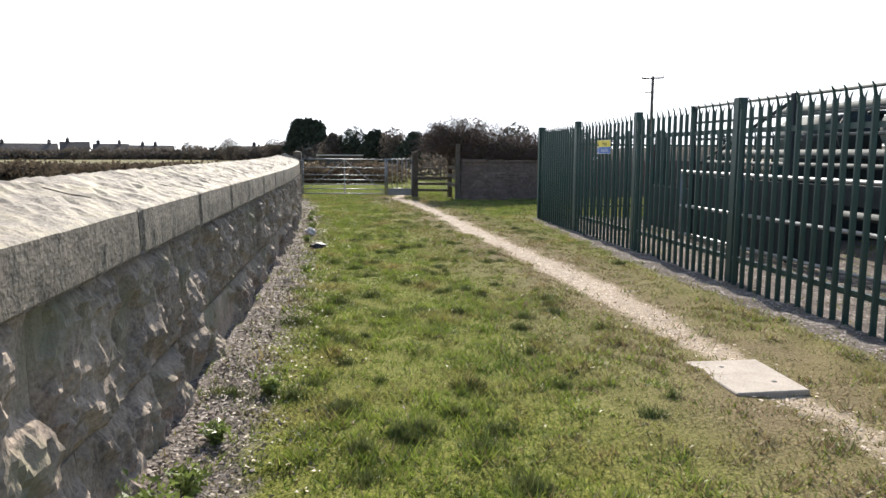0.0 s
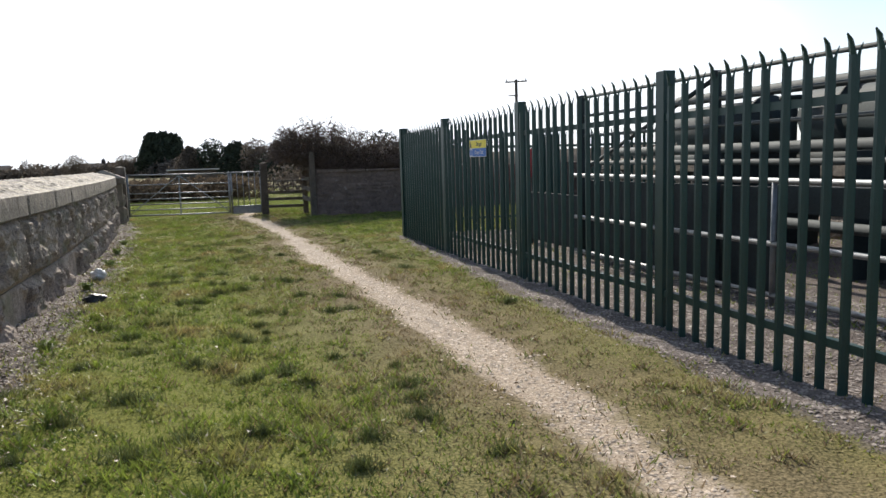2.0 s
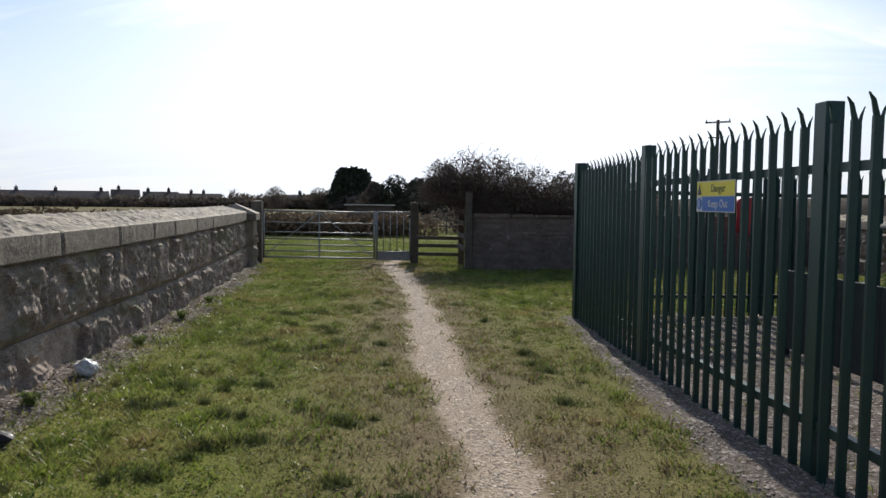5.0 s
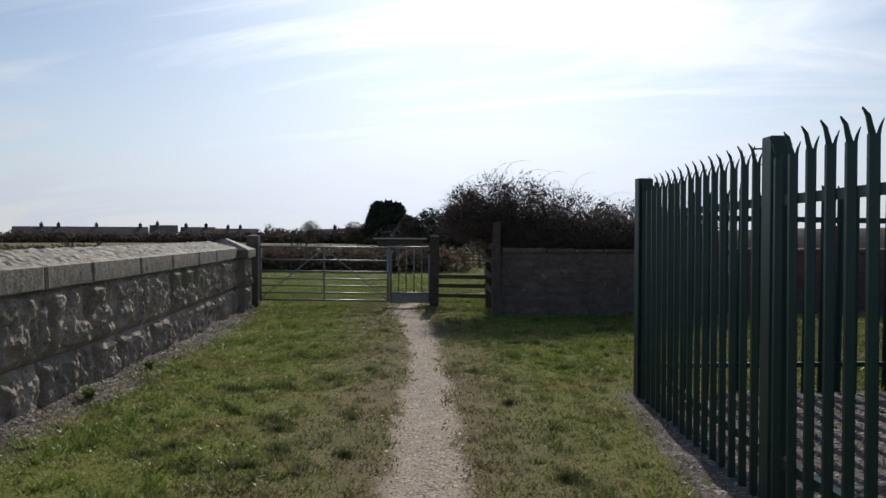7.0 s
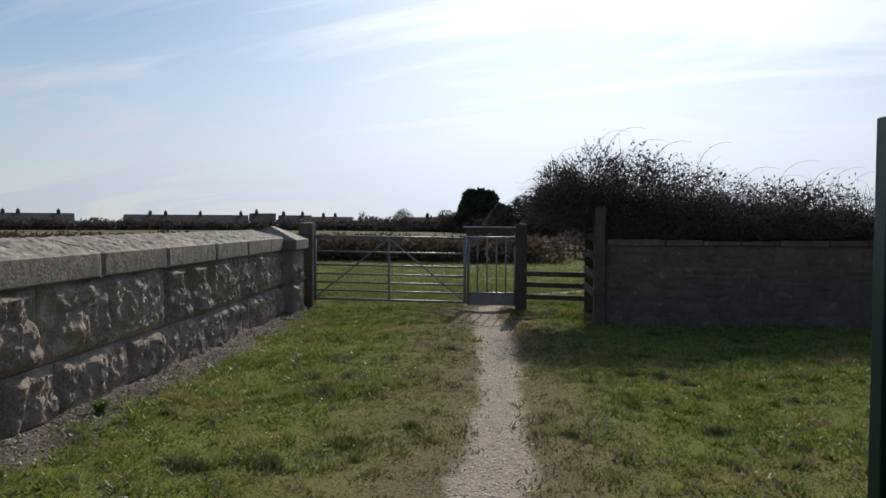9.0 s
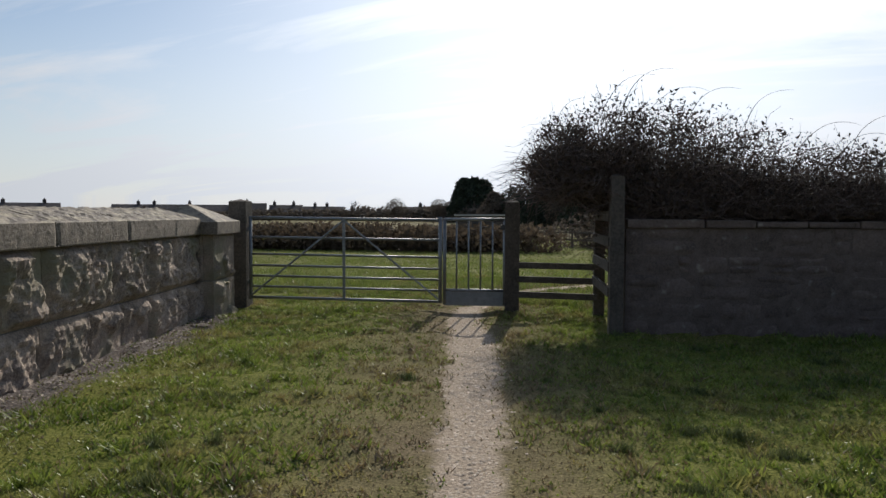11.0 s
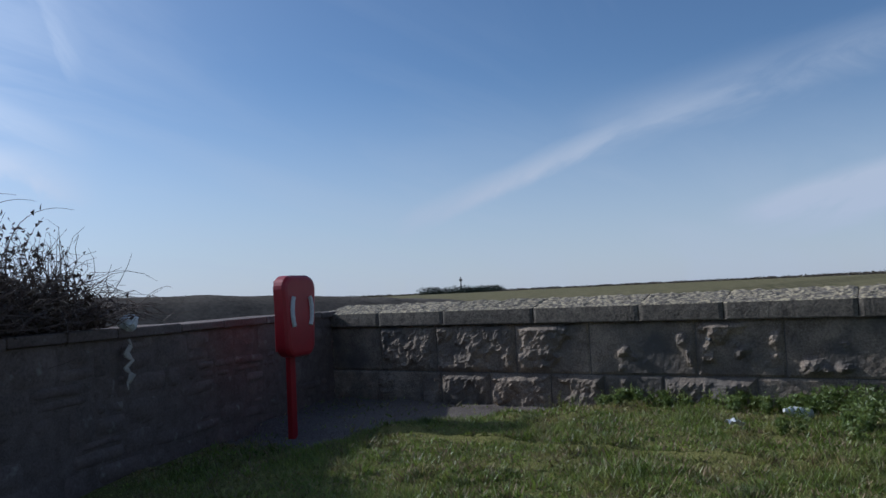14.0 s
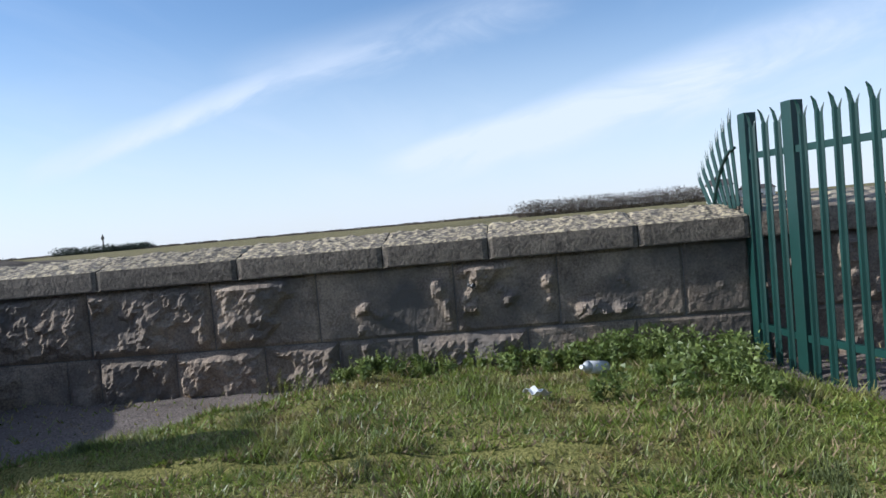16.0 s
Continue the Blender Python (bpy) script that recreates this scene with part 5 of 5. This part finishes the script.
def brambles():
    rng = random.Random(17)
    a, b = (Vector(p) for p in CROSS_WALL)
    u = (b - a).normalized()
    nrm = Vector((-u.y, u.x))
    prof = [(-1.2, 1.6), (-0.95, 2.1), (-0.55, 2.44), (-0.1, 2.6), (0.4, 2.64), (0.9, 2.52), (1.5, 2.38), (2.2, 2.2), (3.0, 2.06), (3.7, 1.93), (4.1, 1.62), (4.45, 1.25)]
    crest = lambda s: float(np.interp(s, [q[0] for q in prof], [q[1] for q in prof])) + 0.03 + 0.16 * noise.noise(Vector((s * 2.3, 1.7, 0))) + 0.10 * noise.noise(Vector((s * 6.1, 4.2, 0)))
    thicket = thing("bramble_thicket", Matrix(), "tangled bare bramble thicket spilling over the wall", "bramble bush")
    paths, leaves = [], []
    for k in range(8500):
        s = rng.uniform(-0.8, 4.3)
        d = rng.uniform(0.05, 1.7)
        top = crest(s) * (0.72 + 0.28 * rng.random() ** 0.5)
        z0 = rng.uniform(0.5 if s > 0 else 1.35, max(1.4 if s < 0 else 0.6, top - 0.6))
        if d < 0.5:
            z0 = max(z0, 1.15)
        p = Vector((*(a + u * s + nrm * d), z0))
        way = Vector((rng.gauss(0, 0.6), rng.gauss(-0.1, 0.55), rng.uniform(0.25, 1.1))).normalized()
        pts = [p.copy()]
        step = rng.uniform(0.06, 0.13)
        for i in range(8):
            way = (way + Vector((rng.gauss(0, 0.24), rng.gauss(0, 0.24), rng.gauss(-0.08, 0.2)))).normalized()
            p = p + way * step
            si = (p.xy - a).dot(u)
            if p.z > crest(si) + 0.06:
                way.z = -abs(way.z) * 0.4
            if (p.xy - a).dot(nrm) < 0.45 and p.z < 1.2:
                way.z = abs(way.z) + 0.3
            pts.append(p.copy())
        paths.append(pts)
        for q in pts[2:6]:
            if rng.random() < 0.8:
                leaves.append(q + Vector((rng.gauss(0, .03), rng.gauss(0, .03), rng.gauss(0, .03))))
    for s, lift in ((-0.2, 0.45), (0.0, 0.38), (0.35, 0.42), (0.75, 0.3), (1.5, 0.42), (2.0, 0.25), (2.7, 0.45), (3.1, 0.3), (3.5, 0.35), (-0.7, 0.2), (3.7, 0.4), (2.4, 0.3)):
        p = Vector((*(a + u * s + nrm * rng.uniform(0.2, 0.8)), crest(s) - 0.3))
        way = Vector((rng.uniform(-0.2, 0.6), rng.uniform(-0.3, 0.1), 1.0)).normalized()
        pts = [p.copy()]
        for i in range(11):
            way = (way + Vector((0.13, 0.0, -0.17 if i > 4 else 0.0)) + Vector((rng.gauss(0, .06), rng.gauss(0, .06), 0))).normalized()
            p = p + way * (lift * 0.75 + 0.40) / 9
            pts.append(p.copy())
        paths.append(pts)
    v, f = stem_mesh(paths, 0.0062)
    part("tangle", mesh_from("tangle", v, f, STEM), STEM, thicket, "reddish brown arching stems")
    for k in range(60000):
        s = rng.uniform(-1.0, 4.2)
        edge = rng.random() ** 0.85 * (0.80 + 0.2 * rng.random() ** 2)
        if s > 1.2 and rng.random() < 0.5 and edge > 0.45:
            continue
        clump = noise.noise(Vector((s * 4.5, edge * 3.5, 2.0))) + 0.5 * noise.noise(Vector((s * 11, edge * 9, 6.0)))
        if edge > 0.5 and clump < -0.10:
            continue
        low = 1.12 if s > 0 else 1.12 - 0.45 * s
        z = low + (crest(s) - low) * edge
        d = rng.uniform(0.0, 1.5) if z > 1.25 else rng.uniform(0.45, 1.5)
        q = a + u * s + nrm * d
        leaves.append(Vector((q.x + rng.gauss(0, .05), q.y + rng.gauss(0, .05), z + rng.gauss(0, 0.05))))
    nrg = np.random.default_rng(5)
    c = np.array(leaves)
    m = len(c)
    sz = nrg.uniform(0.014, 0.040, m)[:, None]
    e1, e2 = nrg.normal(size=(m, 3)), nrg.normal(size=(m, 3))
    e1 /= np.linalg.norm(e1, axis=1)[:, None]
    e2 /= np.linalg.norm(e2, axis=1)[:, None]
    tri_object("foliage", np.stack([c - e1 * sz * 0.5, c + e1 * sz * 0.5, c + e2 * sz * 1.5], 1).reshape(-1, 3), BRAMBLE, "sparse dark old leaves", "", parent=thicket)
    stub = timber_post(tuple(a + u * 3.75 + nrm * 0.7), 1.75, 0.07, "old timber post among brambles", 20)


brambles()


def leaf_cloud(centres, radii, n, size, rng):
    """Small triangles spread over uneven clumps."""
    out = []
    for (cx, cy, cz), (rx, ry, rz) in zip(centres, radii):
        d = rng.normal(size=(n, 3))
        d /= np.linalg.norm(d, axis=1)[:, None]
        r = rng.uniform(0.55, 1.0, n) ** 0.5 * (1 + 0.16 * np.sin(d[:, 0] * 7 + cx) * np.sin(d[:, 2] * 6 + cy))
        c = np.array([cx, cy, cz]) + d * r[:, None] * np.array([rx, ry, rz])
        s = rng.uniform(0.6, 1.3, n)[:, None] * size
        e1, e2 = rng.normal(size=(n, 3)), rng.normal(size=(n, 3))
        e1 /= np.linalg.norm(e1, axis=1)[:, None]
        e2 /= np.linalg.norm(e2, axis=1)[:, None]
        out.append(np.stack([c - e1 * s * 0.5, c + e1 * s * 0.5, c + e2 * s], 1).reshape(-1, 3))
    return np.concatenate(out)


def tree(p, tall, wide, mat, label, seed, conifer=True):
    rng = np.random.default_rng(seed)
    base = float(height(*p))
    t = thing("tree", pose(p[0], p[1], base), label, "tree", "far trees")
    bm = bmesh.new()
    rod(bm, (0, 0, -0.3), (0, 0, tall * 0.6), tall * 0.03, tall * 0.012, 8)
    for k in range(7):
        an = k * 2.4
        z = tall * (0.2 + 0.08 * k)
        rod(bm, (0, 0, z), (math.cos(an) * wide * 0.35, math.sin(an) * wide * 0.35, z + tall * 0.22), tall * 0.01, tall * 0.003, 5)
    part("trunk", bm, BARK, t)
    cs, rs = [], []
    for k in range(16 if conifer else 12):
        h = (k + 0.5) / (16 if conifer else 12)
        spread = wide * 0.5 * ((1 - h ** 2.2) * 0.75 + 0.1 if conifer else math.sin(math.pi * (0.15 + 0.8 * h)) * 0.75)
        an = k * 2.4 + rng.uniform(0, 1)
        cs.append((math.cos(an) * spread * 0.6, math.sin(an) * spread * 0.6, tall * (0.10 + 0.84 * h if conifer else 0.3 + 0.62 * h)))
        q = wide * (0.36 - 0.20 * h if conifer else 0.26) * rng.uniform(0.8, 1.2)
        rs.append((q, q, q * 0.95))
    tri_object("crown", leaf_cloud(cs, rs, 620 if conifer else 300, tall * 0.055, rng), mat, "", "", parent=t)
    return t


def bare_tree(p, tall, label, seed):
    rng = random.Random(seed)
    t = thing("bare_tree", pose(p[0], p[1], float(height(*p))), label, "tree")
    paths = []

    def grow(q, way, length, level):
        pts = [q.copy()]
        for i in range(4):
            way = (way + Vector((rng.gauss(0, .16), rng.gauss(0, .16), rng.gauss(0.03, .1)))).normalized()
            q = q + way * length / 4
            pts.append(q.copy())
        paths.append((level, pts))
        if level < 5:
            for i in range(3):
                w = (way + Vector((rng.gauss(0, .6), rng.gauss(0, .6), rng.gauss(0.1, .3)))).normalized()
                grow(pts[2 + i % 3], w, length * rng.uniform(0.6, 0.8), level + 1)
    grow(Vector((0, 0, -0.2)), Vector((0, 0, 1)), tall * 0.36, 0)
    v, f = [], []
    for level, pts in paths[:700]:
        a, b = stem_mesh([pts], tall * 0.022 * 0.62 ** level + 0.02)
        f += [tuple(i + len(v) for i in q) for q in b]
        v += a
    part("limbs", mesh_from("limbs", v, f, BARK), BARK, t)
    return t


# ---- field, shed, houses and distance ----
tree((-53.6, 177), 10.0, 8.0, CONIFER, "dense dark evergreen conifer beyond the field", 1)
tree((-51.6, 178.2), 10.2, 7.5, CONIFER, "dense dark evergreen conifer beyond the field", 7)
tree((-49.4, 178.5), 9.6, 7.0, CONIFER, "dense dark evergreen conifer beyond the field", 2)
for k, (x, y, h, w) in enumerate(((-31, 124, 5.2, 5), (-27.5, 124, 5.8, 6), (-23.5, 122, 5.6, 6), (-19.5, 118, 5.4, 6), (-15.5, 112, 5.0, 6), (-11, 108, 5.0, 6), (-6, 104, 5.0, 6), (0, 100, 5.2, 7))):
    tree((x, y), h, w, CONIFER if k % 3 else SCRUB, "dark evergreen tree in a far belt", 10 + k, conifer=k % 2 == 0)
bare_tree((-88.6, 186), 7.2, "bare round-crowned tree on the skyline", 3)
bare_tree((-80, 186), 4.8, "bare small tree on the skyline", 4)
bare_tree((-66, 182), 4.6, "bare small tree on the skyline", 5)
for k, x in enumerate((-74, -62.5, -59)):
    tree((x, 184), 4.6, 6.5, SCRUB, "leafless scrubby tree on the skyline", 30 + k, False)


def scrub_band(name, pts, tall, deep, n, size, mat, label, category, seed):
    rng = np.random.default_rng(seed)
    at, total = wall_path(pts)
    cs, rs = [], []
    for k in range(n):
        q = at(total * (k + rng.random()) / n)
        h = tall * rng.uniform(0.6, 1.15)
        cs.append((q.x + rng.normal(0, deep * 0.3), q.y + rng.normal(0, deep * 0.3), float(height(q.x, q.y)) + h * 0.45))
        rs.append((deep * rng.uniform(0.7, 1.3), deep * rng.uniform(0.7, 1.3), h * 0.55))
    tri_object(name, leaf_cloud(cs, rs, 130, size, rng), mat, label, category)


scrub_band("far_hedge", [(-100, 200), (-60, 188), (-30, 150), (10, 110)], 3.6, 3.4, 120, 0.95, SCRUB, "long dark winter hedge across the field", "hedge", 40)
scrub_band("far_hedge", [(-230, 90), (-190, 140), (-140, 180), (-100, 198)], 3.1, 3.0, 190, 0.7, SCRUB, "dark winter hedge before the houses", "hedge", 48)
scrub_band("reed_bed", [(-60, 44), (-40, 50), (-25, 54), (-9, 57)], 1.5, 1.6, 260, 0.26, REED, "brown reeds and dead growth in the field", "reeds", 41)
scrub_band("reed_bed", [(-120, 60), (-70, 62), (-30, 74), (-14, 76)], 1.3, 2.4, 130, 0.35, REED, "brown reeds and dead growth in the field", "reeds", 42)
scrub_band("hedge", [(-9, 66), (-4, 62), (2, 56), (6, 50)], 2.6, 1.6, 46, 0.25, SCRUB, "dark leafless hedge behind the stile", "hedge", 43)
scrub_band("bush", [(-1.6, 31.5), (-0.6, 30.4), (0.6, 29.6)], 0.8, 0.5, 9, 0.08, WEED, "low green leafy bush beyond the stile", "bush", 44)
scrub_band("far_bushes", [(402, 36), (399, 0), (395, -60)], 8.5, 6, 260, 0.55, SCRUB, "leafless bushes on the far shore", "bushes", 45)
scrub_band("far_woods", [(640, 390), (590, 400), (560, 428)], 6.5, 6, 80, 0.9, CONIFER, "dark wood on the far shore", "woods", 46)
scrub_band("far_woods", [(420, 560), (560, 470), (700, 300), (640, 90), (520, 20)], 1.7, 6, 120, 1.2, SCRUB, "low line of woods on the far shore", "woods", 47)


def house(p, yaw, long, deep, eaves, ridge, label, chimneys=2, windows=4, finish=None):
    h = thing("house", pose(p[0], p[1], float(height(*p)), 0, 0, yaw), label, "house", "houses on the skyline")
    part("wall", boxed((-long / 2, -deep / 2, -0.3), (long / 2, deep / 2, eaves)), finish or RENDERED, h)
    bm = bmesh.new()
    o = 0.35
    vs = [bm.verts.new(c) for c in ((-long / 2 - o, -deep / 2 - o, eaves - .1), (long / 2 + o, -deep / 2 - o, eaves - .1), (long / 2 + o, deep / 2 + o, eaves - .1),
                                    (-long / 2 - o, deep / 2 + o, eaves - .1), (-long / 2 - o, 0, ridge), (long / 2 + o, 0, ridge))]
    for f in ((0, 1, 5, 4), (2, 3, 4, 5), (1, 2, 5), (3, 0, 4), (3, 2, 1, 0)):
        bm.faces.new([vs[i] for i in f])
    part("roof", bm, ROOF, h)
    for k in range(chimneys):
        x = -long / 2 + long * (k + 0.5 + 0.3 * math.sin(p[0] * 3 + k * 2.1)) / chimneys
        c = part("chimney", boxed((x - 0.45, -0.35, ridge - 0.6), (x + 0.45, 0.35, ridge + 0.9)), ROOF, h)
        part("pot", tubed((x, 0, ridge + 0.9), (x, 0, ridge + 1.3), 0.15), ROOF, c)
    for k in range(windows):
        x = -long / 2 + long * (k + 0.5) / windows
        part("window", boxed((x - 0.6, -deep / 2 - 0.03, 0.9), (x + 0.6, -deep / 2 + 0.05, 2.0)), GLASS, h)


house((-146, 190), 38, 34, 8, 2.2, 4.4, "long low terrace with slate roof and chimneys", 4, 9)
house((-126, 199), 33, 7, 8, 2.6, 4.9, "small house with dark gabled roof", 1, 2)
house((-118, 204), 30, 9, 8, 2.4, 4.4, "small house with dark gabled roof", 2, 3)
house((-108, 208), 28, 12, 8, 2.2, 4.0, "low house with dark gabled roof", 2, 3)
house((-178, 158), 45, 30, 8, 2.4, 4.6, "long low terrace with slate roof and chimneys", 4, 8)
house((-196, 126), 55, 26, 9, 2.6, 5.2, "long low terrace with slate roof and chimneys", 3, 7)
house((-70, 196), 14, 14, 8, 2.0, 3.8, "low house with dark gabled roof", 1, 3)

house((254.6, -35), -82, 6.5, 7, 5.6, 7.6, "white house with dark roof on the far shore", 1, 3, WHITE)
house((252.0, -46), -80, 9.0, 6, 3.6, 4.8, "low white building on the far shore", 0, 3, WHITE)


def shed():
    s = thing("field_shelter", pose(-15.7, 68.0, float(height(-15.7, 68)), 0, 0, 16), "dark wooden field shelter with pale flat roof", "shed")
    part("wall", boxed((-1.9, 0, 0), (1.9, 2.6, 1.95)), DARKWOOD, s)
    part("opening", boxed((-1.2, -0.02, 0.1), (0.2, 0.04, 1.6)), BLACK, s, "dark open doorway")
    bm = boxed((-2.15, -0.35, 1.95), (2.15, 2.9, 2.05))
    for v in bm.verts:
        v.co.z += 0.05 * (v.co.y < 0)
    part("roof", bm, TINROOF, s)
    for k, (x, y) in enumerate(((-13, 64), (-10.5, 63), (-8, 62), (-5.5, 61))):
        timber_post((x, y), 1.3, 0.06, "weathered field fence post", 0)
    rail_fence("field_fence", (-13, 64), (-5.5, 61), (-0.35, 0.1), 0.09, "weathered rail fence in the field")


shed()


def utility_pole():
    p = (13.0, 72.8)
    u = thing("utility_pole", pose(p[0], p[1], float(height(*p)), 0, 0, -20), "tall wooden utility pole with crossarms", "utility pole")
    part("pole", tubed((0, 0, -0.5), (0, 0, 8.5), 0.17, 0.13, 10), DARKWOOD, u, smooth=True)
    part("crossarm", boxed((-1.0, -0.07, 8.25), (1.0, 0.07, 8.38)), DARKWOOD, u)
    part("crossarm", boxed((-0.75, -0.06, 7.0), (0.15, 0.06, 7.1)), DARKWOOD, u)
    for x in (-0.92, 0.92):
        part("insulator", tubed((x, 0, 8.38), (x, 0, 8.58), 0.06, 0.04), GLASS, u)


utility_pole()


def mast():
    m = thing("radio_mast", pose(588, 403, 0), "thin dark radio mast on the far shore", "mast")
    part("shaft", tubed((0, 0, -1), (0, 0, 15.5), 0.7, 0.45, 8), BARK, m)
    part("antenna", boxed((-1.3, -0.7, 11), (1.3, 0.7, 13.5)), BARK, m)


mast()


def embankment():
    pts = [(4, 78, 1.6), (16, 75, 1.9), (26, 71, 2.05), (35, 67, 2.0), (48, 62, 1.3), (60, 58, 0.4)]
    verts, faces = [], []
    for k in range(61):
        t = k / 60 * 5
        i = min(int(t), 4)
        x, y, h = (pts[i][c] + (pts[i + 1][c] - pts[i][c]) * (t - i) for c in range(3))
        for d, z in ((-7, -1.6), (-3, h * 0.55), (-0.8, h), (0.8, h), (7, -1.6)):
            wob = 0.16 * noise.noise(Vector((x * 0.4, d, 2)))
            verts.append((x - d * -0.28, y + d * 0.95, z + (wob if z > -1 else 0)))
    for k in range(60):
        for j in range(4):
            a = k * 5 + j
            faces.append((a, a + 5, a + 6, a + 1))
    ob = new("embankment", mesh_from("embankment", verts, faces, SCRUB, True))
    tagged(ob, "dark grassy flood bank beyond the wall", "bank", kind="structure")


embankment()
